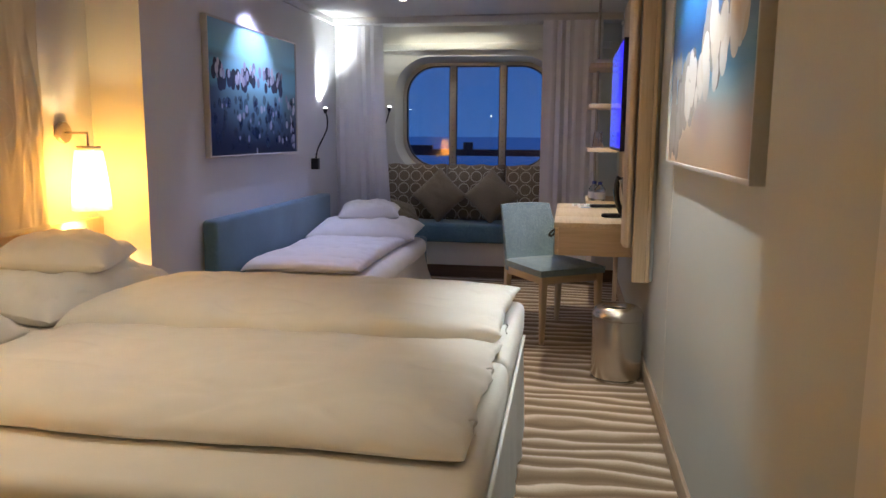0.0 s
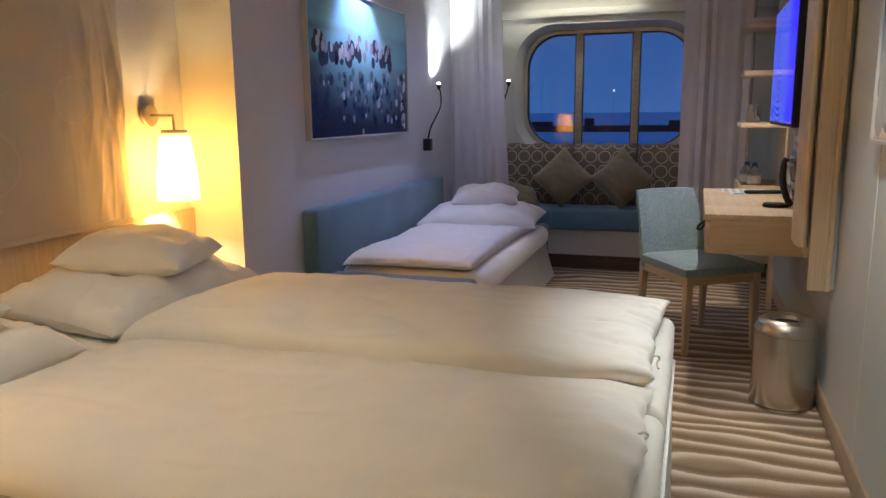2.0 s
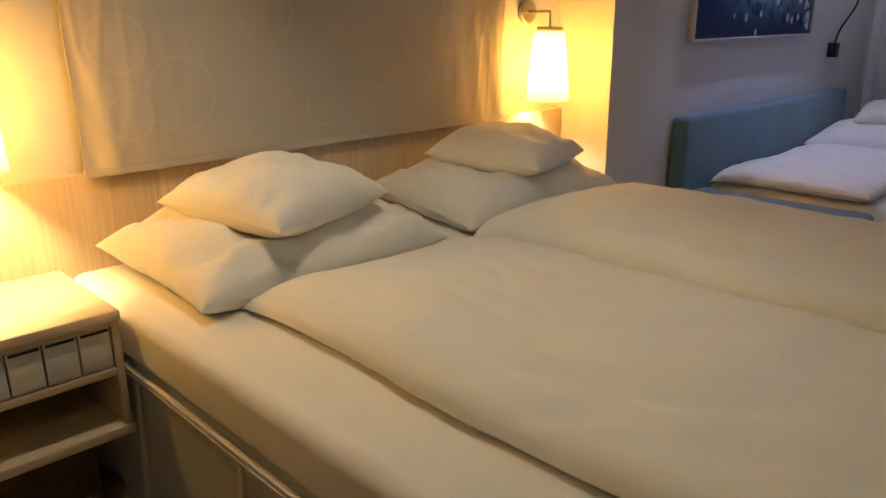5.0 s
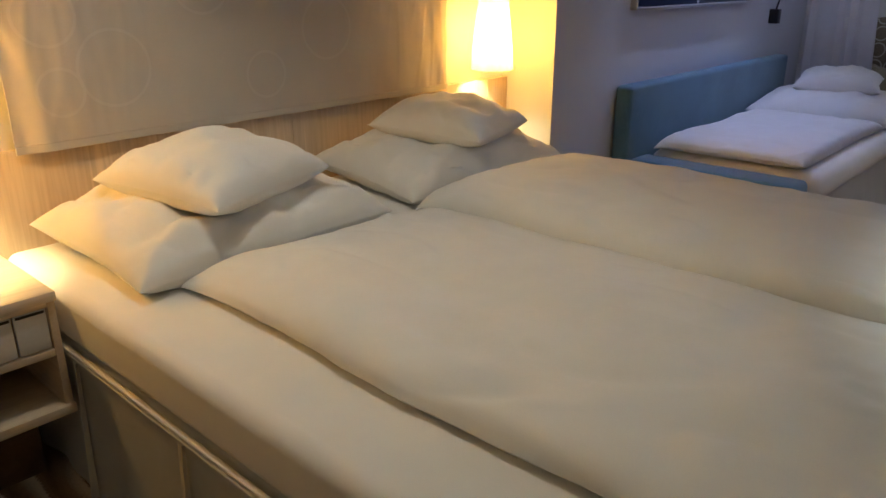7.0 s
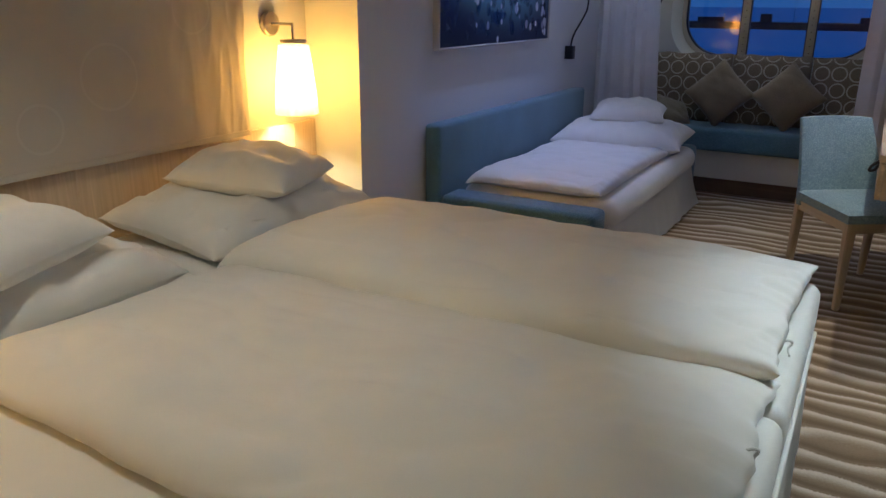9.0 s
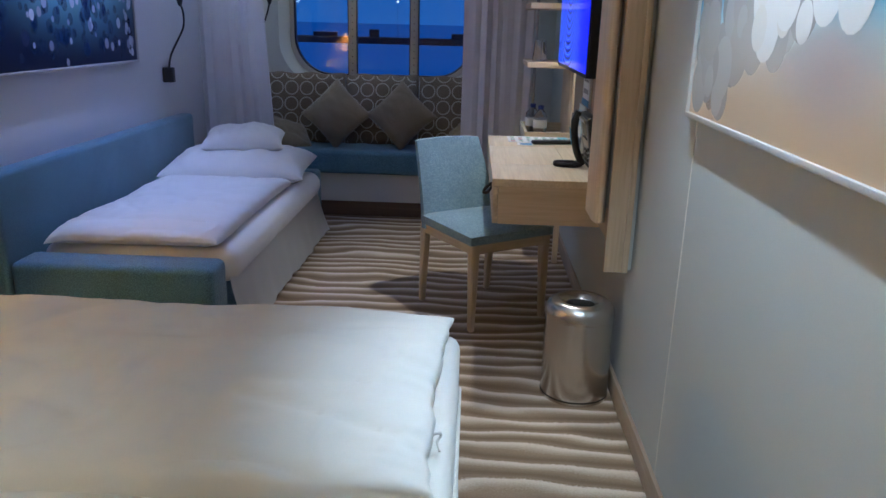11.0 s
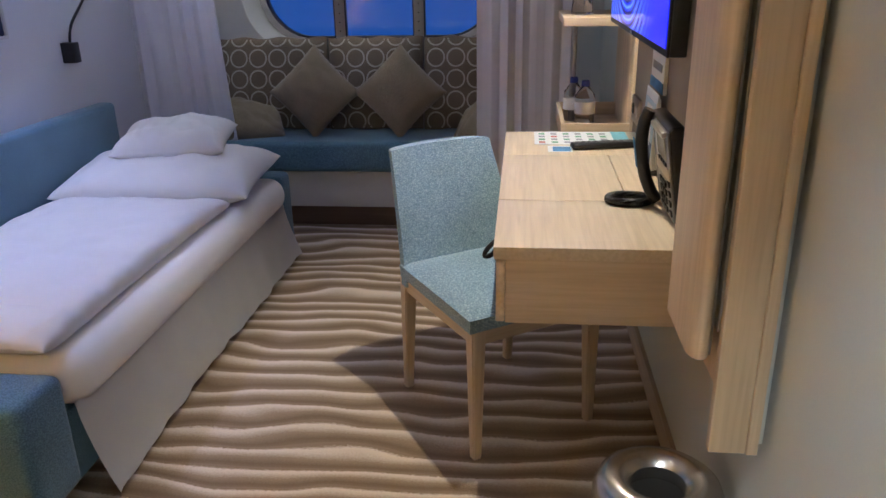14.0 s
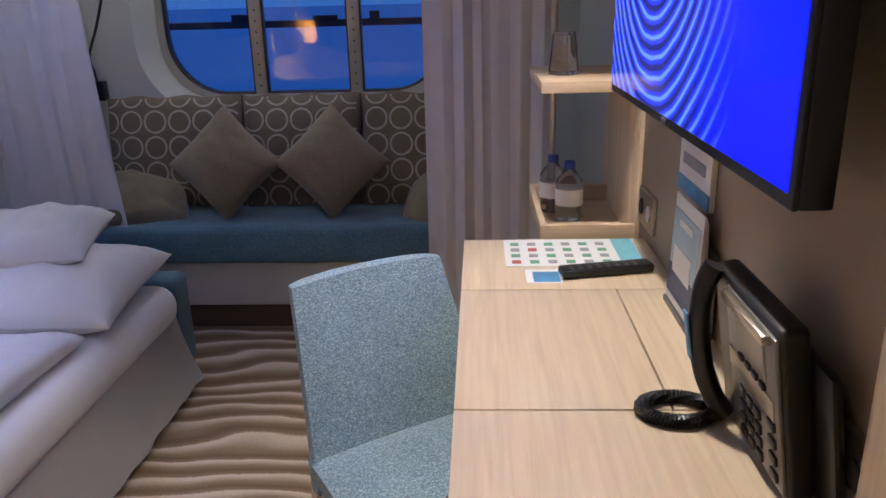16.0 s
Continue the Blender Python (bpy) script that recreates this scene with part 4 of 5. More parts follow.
low = [(rnd.uniform(-0.62, 0.62), rnd.uniform(0.05, 0.36), s, s * 1.25) for s in [rnd.uniform(0.012, 0.03) for _ in range(110)]]
lowhi = [(0.62 - 1.2 * rnd.random() ** 2.2, 0.03 + 0.36 * rnd.random() ** 0.8, s, s * 1.3) for s in [rnd.uniform(0.008, 0.022) for _ in range(46)]]
mid = [(rnd.uniform(-0.62, 0.45), rnd.uniform(0.42, 0.52), s * 1.2, s * 1.6) for s in [rnd.uniform(0.02, 0.035) for _ in range(34)]]
midhi = [(rnd.uniform(-0.60, 0.42), rnd.uniform(0.44, 0.535), s, s * 1.5) for s in [rnd.uniform(0.012, 0.024) for _ in range(40)]]
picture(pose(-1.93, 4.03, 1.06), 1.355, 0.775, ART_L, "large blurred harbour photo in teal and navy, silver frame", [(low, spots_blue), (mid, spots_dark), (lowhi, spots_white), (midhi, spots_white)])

ART_R = bokeh("beach_photo_print", [(0.0, (0.46, 0.31, 0.17)), (0.12, (0.48, 0.36, 0.24)), (0.18, (0.46, 0.39, 0.32)), (0.245, (0.26, 0.38, 0.42)), (0.31, (0.03, 0.17, 0.30)), (0.46, (0.012, 0.06, 0.22)), (0.60, (0.03, 0.22, 0.60)), (0.95, (0.02, 0.12, 0.36))], 0.08, (0.02, 0.15, 0.17, (0.36, 0.28, 0.25)))
spots_cream = dots_material("cream_light_spots", [(0.0, (0.58, 0.52, 0.46)), (0.4, (0.70, 0.66, 0.61)), (0.8, (0.52, 0.46, 0.44)), (1.0, (0.36, 0.32, 0.34))], 0.42)
spots_bright = dots_material("white_light_spots", [(0.0, (0.80, 0.72, 0.62)), (1.0, (0.90, 0.88, 0.86))], 0.62)
arc, shine = [], []
for k in range(130):
    # a column of large spots at one edge that sweeps up and across the print
    q = rnd.random() ** 1.25
    y = -0.66 + 1.22 * q
    z = rnd.uniform(0.04, 0.36) if q < 0.16 else 0.17 + 0.24 * q ** 0.8 + rnd.gauss(0, 0.055 * (1.1 - 0.6 * q))
    r = rnd.uniform(0.028, 0.062)
    spot = (max(y, -0.688 + r), min(max(z, r * 1.15 + 0.016), 0.7), r, r * 1.15)
    (shine if q > 0.3 and rnd.random() < 0.5 else arc).append(spot)
picture(pose(0.45, 1.838, 1.095, 0, 0, 180), 1.406, 0.80, ART_R, "large blurred beach photo in sand and blue, silver frame", [(arc, spots_cream), (shine, spots_bright)])


# ---- reading lamps ----
def reading_lamp(pts, box_at, label, ax, power):
    t = thing("reading_lamp", pose(*box_at), label, "reading lamp", "flexible reading lamps")
    x, y, z = box_at
    part("wall_box", box(x - 0.028, x + 0.028, y - 0.026, y + 0.026, z, z + 0.085, 0.004), BLACK, t)
    part("gooseneck", tube(pts, 0.006), BLACK, t, "thin black flexible neck")
    hx, hy, hz = pts[-1]
    part("head", lathe(hx, hy, [(0.006, hz - 0.02), (0.012, hz - 0.01), (0.018, hz + 0.012), (0.018, hz + 0.022), (0.0, hz + 0.022)], 16), BLACK, t)
    part("lens", lathe(hx, hy, [(0.0, hz + 0.022), (0.016, hz + 0.0225), (0.012, hz + 0.030), (0.0, hz + 0.033)], 16), BULB, t, "glowing cold white lens")
    lamp("SPOT", "reading_beam", (hx, hy, hz + 0.045), power, (0.92, 0.96, 1.0), 0.012, aim=(hx + ax[0], hy + ax[1], hz + 1), cone=80, blend=0.9)


reading_lamp([(-1.90, 5.10, 1.0), (-1.885, 5.11, 1.08), (-1.865, 5.19, 1.17), (-1.86, 5.27, 1.24), (-1.86, 5.28, 1.32), (-1.865, 5.25, 1.375)], (-1.902, 5.10, 0.925), "black flexible reading lamp shining up the wall", (-0.28, 0.45), 60)
reading_lamp([(-1.70, 6.15, 1.0), (-1.67, 6.08, 1.05), (-1.639, 6.0, 1.12), (-1.58, 5.98, 1.235), (-1.535, 5.97, 1.345), (-1.515, 5.95, 1.41)], (-1.70, 6.162, 0.915), "black flexible reading lamp beside the window", (-0.05, 0.1), 5)

# ---- desk side ----
desk = thing("desk", pose(0.2, 3.96, 0), "wall-hung light oak desk with a shallow drawer box", "desk")
part("top", box(-0.025, 0.41, 3.4, 3.731, 0.722, 0.75, 0.002), OAK_Y, desk)
part("top", box(-0.025, 0.285, 3.735, 4.20, 0.722, 0.75, 0.002), OAK_Y, desk, "hinged oak flap")
part("top", box(0.288, 0.41, 3.735, 4.20, 0.722, 0.75, 0.002), OAK_Y, desk)
part("top", box(-0.025, 0.41, 4.203, 4.535, 0.722, 0.75, 0.002), OAK_Y, desk)
part("end_panel", box(-0.0, 0.41, 3.404, 3.425, 0.577, 0.722, 0.002), OAK_X, desk)
part("end_panel", box(-0.0, 0.41, 4.505, 4.53, 0.577, 0.722, 0.002), OAK_X, desk)
part("drawer", box(-0.02, -0.001, 3.404, 3.965, 0.579, 0.715, 0.003), OAK_Y, desk, "oak drawer front")
part("drawer", box(-0.02, -0.001, 3.969, 4.53, 0.579, 0.715, 0.003), OAK_Y, desk, "oak drawer front")
part("bottom_panel", box(0.0, 0.41, 3.425, 4.505, 0.577, 0.589), OAK_Y, desk)
part("drawer_pull", tube([(-0.02, 3.62, 0.69), (-0.045, 3.60, 0.672), (-0.052, 3.595, 0.655), (-0.035, 3.605, 0.655), (-0.02, 3.63, 0.675)], 0.006), BLACK, desk, "black loop pull")

bp_ = thing("wall_panelling", pose(0.43, 4.0, 0), "taupe back panel with oak edges behind the desk", "panelling")
part("filler", box(0.43, 0.449, 3.45, 4.60, 0.58, CEIL - 0.05), TAUPE, bp_)
part("back_panel", box(0.41, 0.4295, 3.102, 4.60, 0.58, CEIL - 0.05, 0.001), TAUPE, bp_, "plain taupe panel")
part("wall_filler", box(0.4313, 0.449, 3.0995, 3.45, 0.51, CEIL - 0.05), WALL_R, bp_, "pale painted filler strip")
part("edge_board", box(0.400, 0.449, 4.60, 5.10, 0.58, CEIL - 0.05, 0.002), OAK, bp_)
part("end_board", box(0.3515, 0.412, 3.068, 3.088, 0.51, CEIL - 0.05, 0.002), OAK, bp_, "oak end board")
part("end_board", box(0.4125, 0.431, 3.064, 3.0995, 0.51, CEIL - 0.05, 0.002), OAK, bp_, "oak end board")
part("end_board", box(0.368, 0.41, 3.10, 3.40, 0.60, CEIL - 0.05, 0.002), OAK, bp_)


def column():
    """A convex upright oak cover with a metal edge."""
    t = thing("curved_column", pose(0.32, 3.15, 0.672), "upright oak cover with a curved face and metal edge", "column cover")
    z0, z1 = 0.672, CEIL - 0.2
    prof = [(0.328 + 0.019 * math.cos(radians(a)), 3.130 - 0.036 * math.sin(radians(a))) for a in range(0, 181, 12)]
    prof += [(0.309, 3.29), (0.347, 3.29)]
    b = bmesh.new()
    lo, hi = [b.verts.new((x, y, z0)) for x, y in prof], [b.verts.new((x, y, z1)) for x, y in prof]
    n = len(prof)
    for k in range(n):
        b.faces.new((lo[k], lo[(k + 1) % n], hi[(k + 1) % n], hi[k]))
    b.faces.new(lo)
    b.faces.new(hi)
    part("cover", b, OAK, t)
    part("metal_edge", box(0.3473, 0.3505, 3.12, 3.29, z0 - 0.004, z1, 0.0004), ALU, t, "grey aluminium edge")
    part("bracket", box(0.3515, 0.368, 3.10, 3.28, z0 + 0.05, z1, 0.001), ALU, t)


column()

tv = thing("television", pose(0.32, 3.94, 1.12), "wall-mounted flat television showing a bright blue screen", "television")
part("casing", box(0.302, 0.335, 3.45, 4.43, 1.118, 1.69, 0.004), BLACK, tv)
part("bezel", box(0.297, 0.303, 3.45, 4.43, 1.118, 1.69, 0.002), BLACK, tv)
part("wall_mount", box(0.335, 0.41, 3.75, 4.13, 1.25, 1.58, 0.004), BLACK, tv)
part("sensor", box(0.294, 0.298, 3.925, 3.955, 1.121, 1.130, 0.001), GREYPL, tv)
SCREEN = bpy.data.materials.new("lit_blue_screen")
SCREEN.use_nodes = True
n, L = SCREEN.node_tree.nodes, SCREEN.node_tree.links.new
b_ = n["Principled BSDF"]
tc = n.new("ShaderNodeTexCoord")
wv = n.new("ShaderNodeTexWave")
wv.wave_type, wv.rings_direction = "RINGS", "X"
wv.inputs["Scale"].default_value, wv.inputs["Distortion"].default_value, wv.inputs["Detail"].default_value = 10, 1.2, 1
mpv = n.new("ShaderNodeMapping")
mpv.inputs["Location"].default_value = (0, -0.12, -0.42)
L(tc.outputs["Object"], mpv.inputs[0])
L(mpv.outputs[0], wv.inputs["Vector"])
sp = n.new("ShaderNodeSeparateXYZ")
L(tc.outputs["Object"], sp.inputs[0])
side = n.new("ShaderNodeMapRange")
side.inputs["From Min"].default_value, side.inputs["From Max"].default_value = -0.30, -0.12
L(sp.outputs["Y"], side.inputs["Value"])
rr = ramp(n, [(0.12, (0.004, 0.010, 0.16)), (0.34, (0.015, 0.03, 0.85)), (0.8, (0.02, 0.05, 0.95)), (0.97, (0.14, 0.28, 0.95))])
L(wv.outputs["Fac"], rr.inputs[0])
mx = n.new("ShaderNodeMix")
mx.data_type = "RGBA"
L(side.outputs[0], mx.inputs["Factor"])
mx.inputs["A"].default_value = (0.012, 0.015, 0.95, 1)
L(rr.outputs[0], mx.inputs["B"])
L(mx.outputs["Result"], b_.inputs["Emission Color"])
b_.inputs["Emission Strength"].default_value = 0.95
b_.inputs["Base Color"].default_value = (0.005, 0.005, 0.01, 1)
b_.inputs["Roughness"].default_value = 0.12
part("screen", box(0.2955, 0.2985, 3.462, 4.418, 1.133, 1.678), SCREEN, tv, "lit blue screen", smooth=False)

# corner shelves and tray
rack = thing("corner_shelf", pose(0.29, 4.84, 0), "oak corner shelves on a thin steel pole", "shelf")
for z in (1.09, 1.380, 1.642):
    part("shelf", box(0.163, 0.40, 4.61, 5.05, z, z + 0.028, 0.002), OAK_X, rack)
part("pole", tube([(0.222, 4.93, 0.62), (0.222, 4.93, CEIL)], 0.009, 10, smooth_steps=1), ALU, rack, "thin steel pole")
tray = thing("tray_shelf", pose(0.28, 4.84, 0), "low oak tray shelf beside the desk", "tray")
part("base", box(0.165, 0.40, 4.60, 5.05, 0.700, 0.715, 0.002), OAK_X, tray)
part("rim", box(0.165, 0.40, 4.60, 4.615, 0.715, 0.765, 0.002), OAK_X, tray)
part("rim", box(0.165, 0.40, 5.035, 5.05, 0.715, 0.765, 0.002), OAK_X, tray)
part("rim", box(0.165, 0.180, 4.615, 5.035, 0.715, 0.765, 0.002), OAK_Y, tray)
part("support_leg", box(0.37, 0.40, 4.76, 4.79, 0, 0.700, 0.003), OAK, tray)


def bottle(x, y, z):
    t = thing("water_bottle", pose(x, y, z), "small clear water bottle with blue cap", "bottle", "water bottles")
    part("body", lathe(x, y, [(0.0, z), (0.034, z + 0.002), (0.038, z + 0.012), (0.036, z + 0.035), (0.038, z + 0.045), (0.038, z + 0.09), (0.036, z + 0.112), (0.018, z + 0.138), (0.013, z + 0.146), (0.0, z + 0.147)], 24), PET, t)
    part("paper_label", lathe(x, y, [(0.0384, z + 0.045), (0.0388, z + 0.045), (0.0388, z + 0.09), (0.0384, z + 0.09)], 24), PAPER, t, "white paper label")
    part("cap", lathe(x, y, [(0.0, z + 0.144), (0.0155, z + 0.145), (0.0155, z + 0.163), (0.013, z + 0.166), (0.0, z + 0.166)], 20), CAPBLUE, t, "dark blue screw cap")


bottle(0.225, 4.92, 0.715)
bottle(0.262, 4.83, 0.715)


def tumbler(x, y, z):
    o = solo("drinking_glass", lathe(x, y, [(0.040, z), (0.029, z + 0.105), (0.0, z + 0.106), (0.0, z + 0.098), (0.026, z + 0.097), (0.037, z), (0.040, z)], 28), TUMBLER, (x, y, z), "clear tumbler turned upside down on the shelf", "glass", "upturned glasses")


tumbler(0.235, 4.80, 1.1185)
solo("folded_cloth", box(0.19, 0.34, 4.70, 4.92, 1.6705, 1.705, 0.014, 3), CURTAIN, (0.26, 4.8, 1.67), "pale folded cloth on the top shelf", "cloth")


# desk things
def phone():
    m = pose(0.372, 3.635, 0.7505, 0, -9, 0)
    t = thing("desk_telephone", m, "black and grey desk telephone with handset and coiled cord", "telephone")
    part("body", box(-0.012, 0.022, -0.125, 0.105, 0.012, 0.225, 0.008, 3), BLACK, t, local=True)
    part("stand", box(0.0225, 0.036, -0.165, 0.09, 0.006, 0.185, 0.006), BLACK, t, "black wedge stand behind the body", local=True)
    part("face_plate", box(-0.016, -0.011, -0.122, 0.045, 0.018, 0.215, 0.002), GREYFACE, t, "grey face plate", local=True)
    part("display", box(-0.019, -0.015, -0.09, 0.005, 0.148, 0.198, 0.002), mat("lcd_glass", (0.36, 0.34, 0.27), 0.25), t, "grey display", local=True)
    part("display_hood", box(-0.026, -0.015, -0.11, 0.03, 0.203, 0.216, 0.003), NICKEL, t, local=True)
    part("silver_strip", box(-0.018, -0.0155, -0.11, 0.04, 0.108, 0.135, 0.001), NICKEL, t, local=True)
    for r in range(4):
        for c in range(3):
            part("key", box(-0.020, -0.0155, -0.065 + c * 0.026, -0.046 + c * 0.026, 0.026 + r * 0.019, 0.039 + r * 0.019, 0.0015), BLACK, t, local=True)
    for k in range(4):
        part("key", box(-0.020, -0.0155, -0.112, -0.092, 0.03 + k * 0.022, 0.042 + k * 0.022, 0.0015), BLACK, t, local=True)
    for k in range(4):
        part("soft_key", box(-0.0205, -0.0155, -0.088 + k * 0.024, -0.072 + k * 0.024, 0.136, 0.144, 0.0015), BLACK, t, local=True)
    hs = tube([(-0.020, 0.075, 0.012), (-0.032, 0.078, 0.035), (-0.042, 0.080, 0.075), (-0.045, 0.080, 0.12), (-0.042, 0.080, 0.165), (-0.032, 0.078, 0.205), (-0.018, 0.075, 0.230)], 0.0145, 14)
    part("handset", hs, BLACK, t, "curved black handset", local=True)
    part("handset_sticker", box(-0.061, -0.0585, 0.071, 0.089, 0.10, 0.17, 0.001), PBLUE, t, "small blue printed sticker", local=True)
    coil = []
    for k in range(420):
        a = k * 0.8
        s = k / 419
        ang = 0.4 + s * 5.6
        cx, cy = -0.092 + 0.048 * math.cos(ang), 0.055 + 0.034 * math.sin(ang)
        coil.append((cx + 0.008 * math.cos(a) * math.cos(ang), cy + 0.008 * math.cos(a) * math.sin(ang), 0.006 + 0.008 * math.sin(a)))
    cb = tube(coil, 0.0030, 5, smooth_steps=1)
    cb.transform(m.inverted() @ pose(0.378, 3.665, 0.7535))
    part("coiled_cord", cb, BLACK, t, "coiled black cord", local=True)


phone()


def brochures():
    m = pose(0.385, 4.06, 0.7505)
    t = thing("brochure_holder", m, "desk stand filled with travel brochures", "brochure stand")
    part("tray", box(-0.02, 0.022, -0.10, 0.085, 0, 0.012, 0.002), GREYPL, t, local=True)
    part("back", box(0.014, 0.020, -0.10, 0.085, 0.012, 0.15, 0.002), GREYPL, t, local=True)
    for k in range(5):
        c = box(-0.0015, 0.0015, -0.098 + k * 0.004, 0.08, 0.012, 0.215 - k * 0.004, 0.0005)
        c.transform(pose(-0.014 + k * 0.006, 0, 0, 0, 2 - k, 0))
        br = part("brochure", c, PAPER, t, local=True)
    f = box(-0.0005, 0.0005, -0.090, 0.074, 0.030, 0.19)
    f.transform(pose(-0.0168, 0, 0, 0, 2, 0))
    part("cover_print", f, mat("sea_cover_print", (0.42, 0.60, 0.72), 0.35, dark=0.8, scale=9), t, "pale blue printed sky", local=True, smooth=False)
    for z0, z1, y0, y1, mt, what in ((0.03, 0.085, -0.090, 0.074, PNAVY, "navy printed sea"), (0.075, 0.125, -0.06, 0.05, PAPER, "white printed ship shape"), (0.165, 0.178, -0.05, 0.03, PAPER, "pale printed bar")):
        f = box(-0.0004, 0.0004, y0, y1, z0, z1)
        f.transform(pose(-0.0178 - 0.0004 * (z0 > 0.05), 0, 0, 0, 2, 0))
        part("cover_print", f, mt, t, what, local=True, smooth=False)


brochures()
sg = thing("framed_notice", pose(0.405, 4.13, 0.98), "small framed notice standing against the panel", "notice")
part("board", box(0.398, 0.409, 4.02, 4.22, 0.955, 1.105, 0.002), PAPER, sg)
part("printed_bar", box(0.3962, 0.3985, 4.06, 4.18, 1.062, 1.070), PGREY, sg)
part("printed_bar", box(0.3962, 0.3985, 4.05, 4.19, 1.010, 1.030), PGREY, sg)
part("dark_band", box(0.3962, 0.3985, 4.02, 4.22, 0.957, 0.985), PBLUE, sg)

sheet = thing("information_sheet", pose(0.22, 4.43, 0.7505), "printed white card with rows of small icons", "leaflet")
part("card", box(0.07, 0.375, 4.335, 4.525, 0.7505, 0.7520), PAPER, sheet, smooth=False)
for i in range(6):
    for j in range(4):
        mt = PRED if (i * 5 + j * 3) % 11 == 0 else PGREEN if (i + j) % 2 else PGREY
        part("printed_icon", box(0.085 + i * 0.04, 0.105 + i * 0.04, 4.352 + j * 0.042, 4.374 + j * 0.042, 0.7520, 0.7524), mt, sheet, smooth=False)
part("printed_band", box(0.325, 0.374, 4.336, 4.524, 0.7520, 0.7526), PCYAN, sheet, smooth=False)
cardt = thing("small_card", pose(0.14, 4.27, 0.7505), "small blue and white card on the desk", "card")
part("card", box(0.11, 0.185, 4.235, 4.315, 0.7505, 0.7515), PAPER, cardt, smooth=False)
part("print", box(0.125, 0.180, 4.240, 4.300, 0.7515, 0.7519), PBLUE, cardt, smooth=False)

rem = thing("remote_control", pose(0.28, 4.29, 0.7530, 0, 0, 12), "slim black television remote on the desk", "remote control")
part("body", box(-0.10, 0.10, -0.022, 0.022, 0, 0.018, 0.006, 3), BLACK, rem, local=True)
for i in range(8):
    for j in range(3):
        part("button", box(-0.085 + i * 0.02, -0.075 + i * 0.02, -0.015 + j * 0.011, -0.008 + j * 0.011, 0.0175, 0.0195, 0.001), GREYPL, rem, local=True)


def socket(y, z, w, label):
    t = thing("wall_socket", pose(0.41, y, z), label, "socket", "desk sockets")
    part("plate", box(0.400, 0.410, y - w / 2, y + w / 2, z - 0.043, z + 0.043, 0.003), NICKEL, t)
    for k in (-1, 1):
        b = lathe(0, 0, [(0.0, 0), (0.019, 0), (0.019, 0.003), (0.015, 0.003), (0.014, 0.001), (0.0, 0.001)], 20)
        b.transform(pose(0.4, y + k * w / 4, z, 0, -90, 0))
        part("outlet", b, BLACK if k > 0 else WHITEPL, t)


socket(4.50, 0.83, 0.15, "steel double socket plate above the desk")
socket(3.43, 0.83, 0.15, "steel double socket plate above the desk")


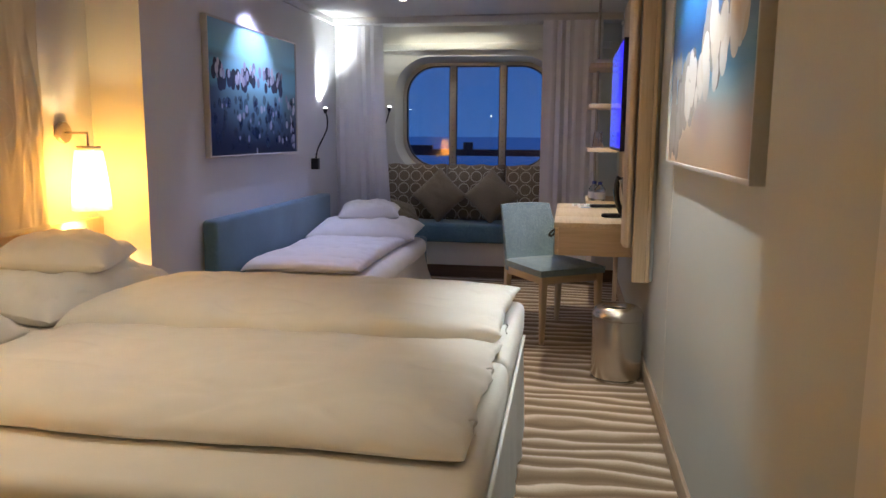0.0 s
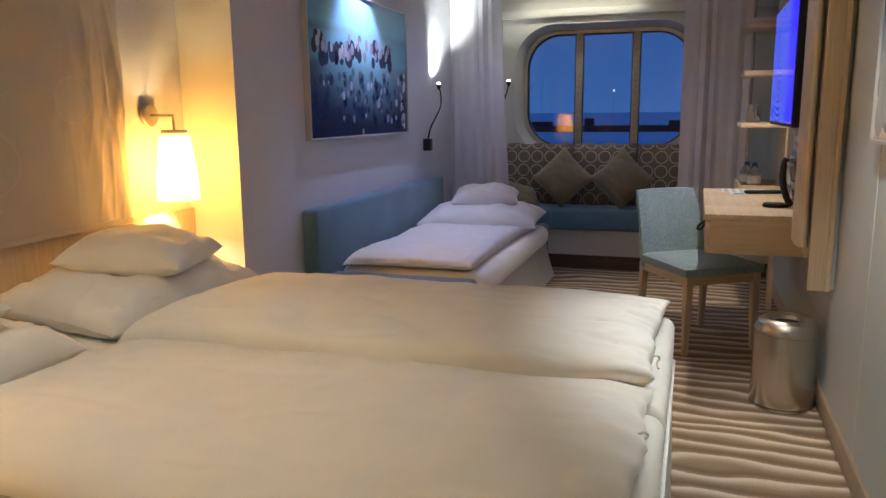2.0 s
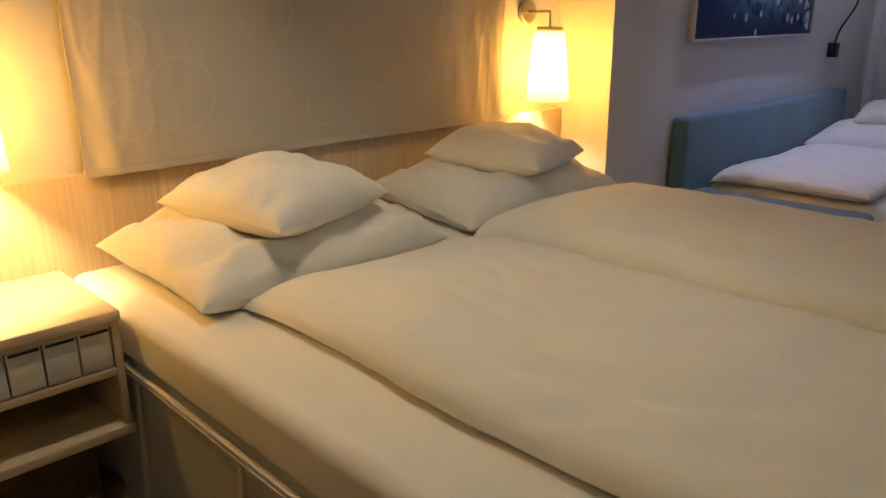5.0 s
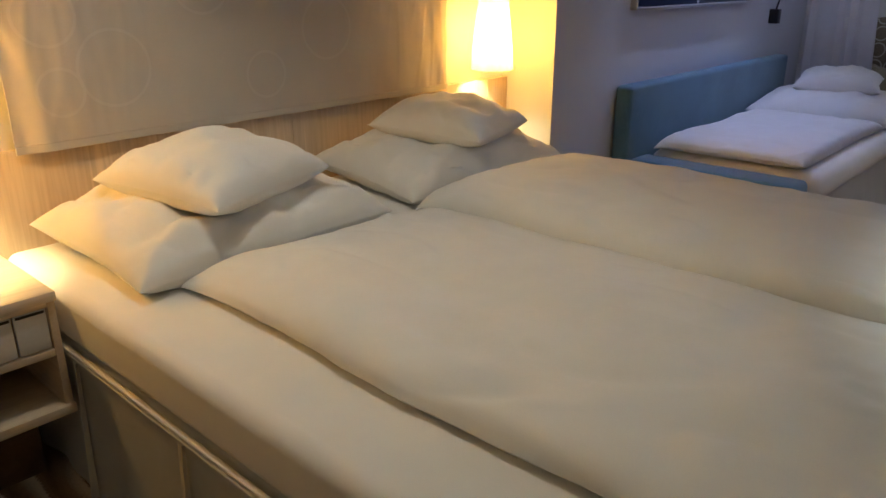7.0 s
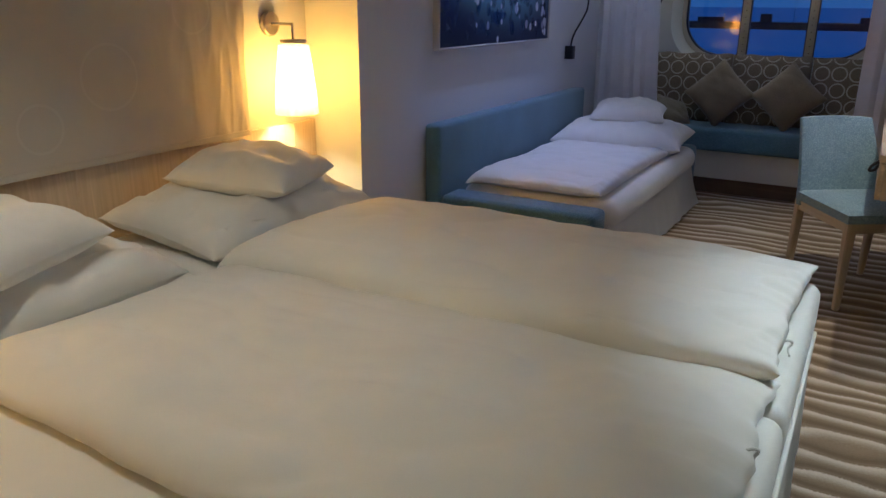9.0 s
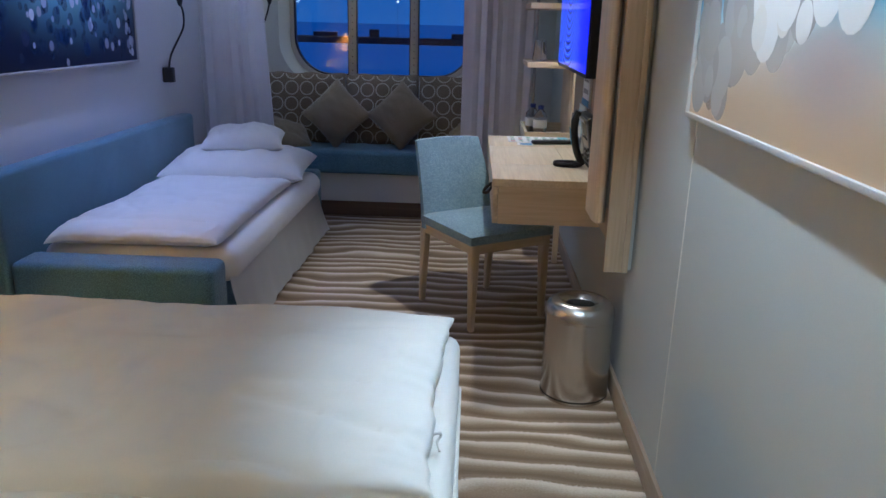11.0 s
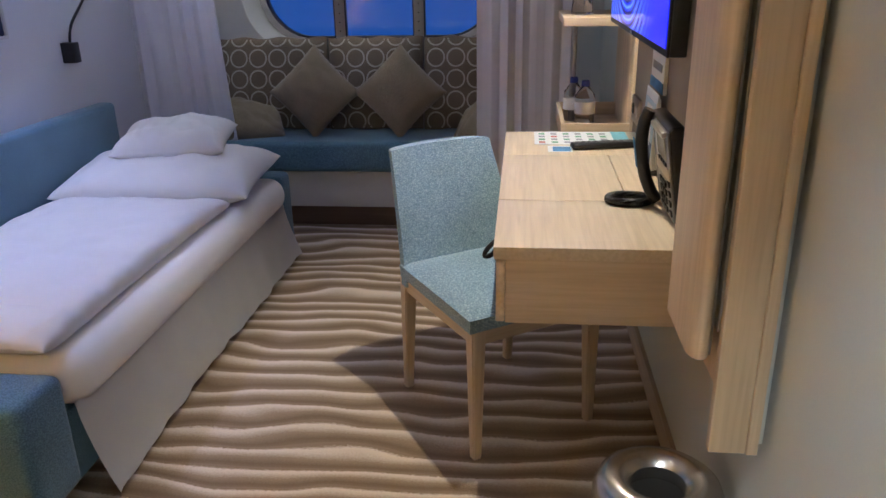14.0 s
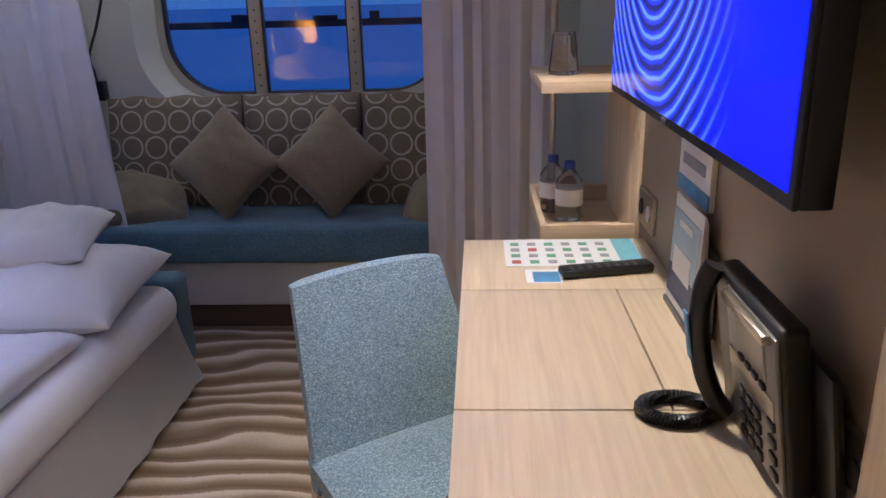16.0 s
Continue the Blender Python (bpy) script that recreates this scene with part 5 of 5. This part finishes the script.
# ---- chair ----
def chair():
    t = thing("desk_chair", pose(-0.042, 4.008, 0, 0, 0, 33.8), "pale teal upholstered desk chair with oak legs", "chair")

    def leg(x0, y0, x1, y1, h, w0, w1):
        b = bmesh.new()
        lo = [b.verts.new((x0 + sx * w0, y0 + sy * w0, 0)) for sx, sy in ((-1, -1), (1, -1), (1, 1), (-1, 1))]
        hi = [b.verts.new((x1 + sx * w1, y1 + sy * w1, h)) for sx, sy in ((-1, -1), (1, -1), (1, 1), (-1, 1))]
        for k in range(4):
            b.faces.new((lo[k], lo[(k + 1) % 4], hi[(k + 1) % 4], hi[k]))
        b.faces.new(lo)
        b.faces.new(hi)
        bmesh.ops.bevel(b, geom=b.edges[:], offset=0.004, segments=2, affect="EDGES")
        return b

    for sx in (-1, 1):
        part("leg", leg(sx * 0.195, -0.218, sx * 0.19, -0.212, 0.40, 0.013, 0.021), OAK, t, local=True)
        part("leg", leg(sx * 0.19, 0.222, sx * 0.188, 0.20, 0.40, 0.013, 0.020), OAK, t, local=True)
        part("seat_rail", box(sx * 0.19 - 0.012, sx * 0.19 + 0.012, -0.20, 0.19, 0.352, 0.398, 0.003), OAK_Y, t, local=True)
    part("seat_rail", box(-0.18, 0.18, -0.224, -0.20, 0.352, 0.398, 0.003), OAK_X, t, local=True)
    part("seat_rail", box(-0.18, 0.18, 0.19, 0.214, 0.352, 0.398, 0.003), OAK_X, t, local=True)
    part("seat", grid_solid(18, 18,
         lambda u, v: Vector((u * (0.216 - 0.006 * v), v * 0.225 - 0.012, 0.448 + 0.012 * (1 - u * u) * (1 - v * v) - 0.012 * max(abs(u), abs(v)) ** 10)),
         lambda u, v: Vector((u * (0.214 - 0.006 * v), v * 0.223 - 0.012, 0.398))), BLUE_L, t, "pale teal woven seat", local=True)

    def back(u, v, side):
        s = (v + 1) / 2
        y = 0.205 + 0.145 * s ** 1.15 + 0.018 * u * u * -1
        w = 0.210 - 0.036 * s
        z = 0.375 + 0.392 * s + 0.004 * s * (1 - u * u) - 0.003 * abs(u) ** 8 * s
        th = 0.026 * (1 - 0.35 * s) * (1 - 0.4 * abs(u) ** 8)
        return Vector((u * w, y - side * th, z))

    part("backrest", grid_solid(20, 20, lambda u, v: back(u, v, 1), lambda u, v: back(u, v, -1)), BLUE_L, t, "pale teal woven backrest", local=True)


chair()

# ---- waste bin ----
bn = thing("waste_bin", pose(0.318, 3.19, 0), "brushed steel round waste bin with an open lid", "waste bin")
X, Y = 0.303, 3.19
part("body", lathe(X, Y, [(0, 0.01236), (0.113, 0.01236), (0.122, 0.01648), (0.122, 0.3069), (0.1198, 0.309), (0, 0.309)], 48), STEEL, bn)
part("base_ring", lathe(X, Y, [(0, 0), (0.1198, 0), (0.1243, 0.00309), (0.1243, 0.01236), (0, 0.01339)], 48), STEEL, bn)
part("lid", lathe(X, Y, [(0.1243, 0.309), (0.1254, 0.3131), (0.1243, 0.3317), (0.1153, 0.3533), (0.09718, 0.3667), (0.0791, 0.3687), (0.06215, 0.3605), (0.05198, 0.3481), (0.05198, 0.3111), (0.122, 0.3095)], 48), STEEL, bn, "domed steel lid")
part("liner", lathe(X, Y, [(0, 0.3102), (0.05141, 0.3102), (0.05141, 0.3214), (0, 0.3224)], 32), DARKHOLE, bn)

# ---- ceiling fittings ----
# All fittings are unseen; those of the two fill lamps are added.
for x, y, p, c, cone, aim in DOWNLIGHTS:
    t = thing("downlight", pose(x, y, CEIL), "small recessed round ceiling downlight, unseen", "downlight", "ceiling downlights")
    part("ring", lathe(x, y, [(0.042, CEIL), (0.043, CEIL - 0.005), (0.036, CEIL - 0.007), (0.034, CEIL - 0.002), (0.042, CEIL)], 28), NICKEL, t)
    part("lens", lathe(x, y, [(0.0, CEIL - 0.001), (0.033, CEIL - 0.001), (0.033, CEIL - 0.003), (0.0, CEIL - 0.004)], 24), LEDCEIL, t)
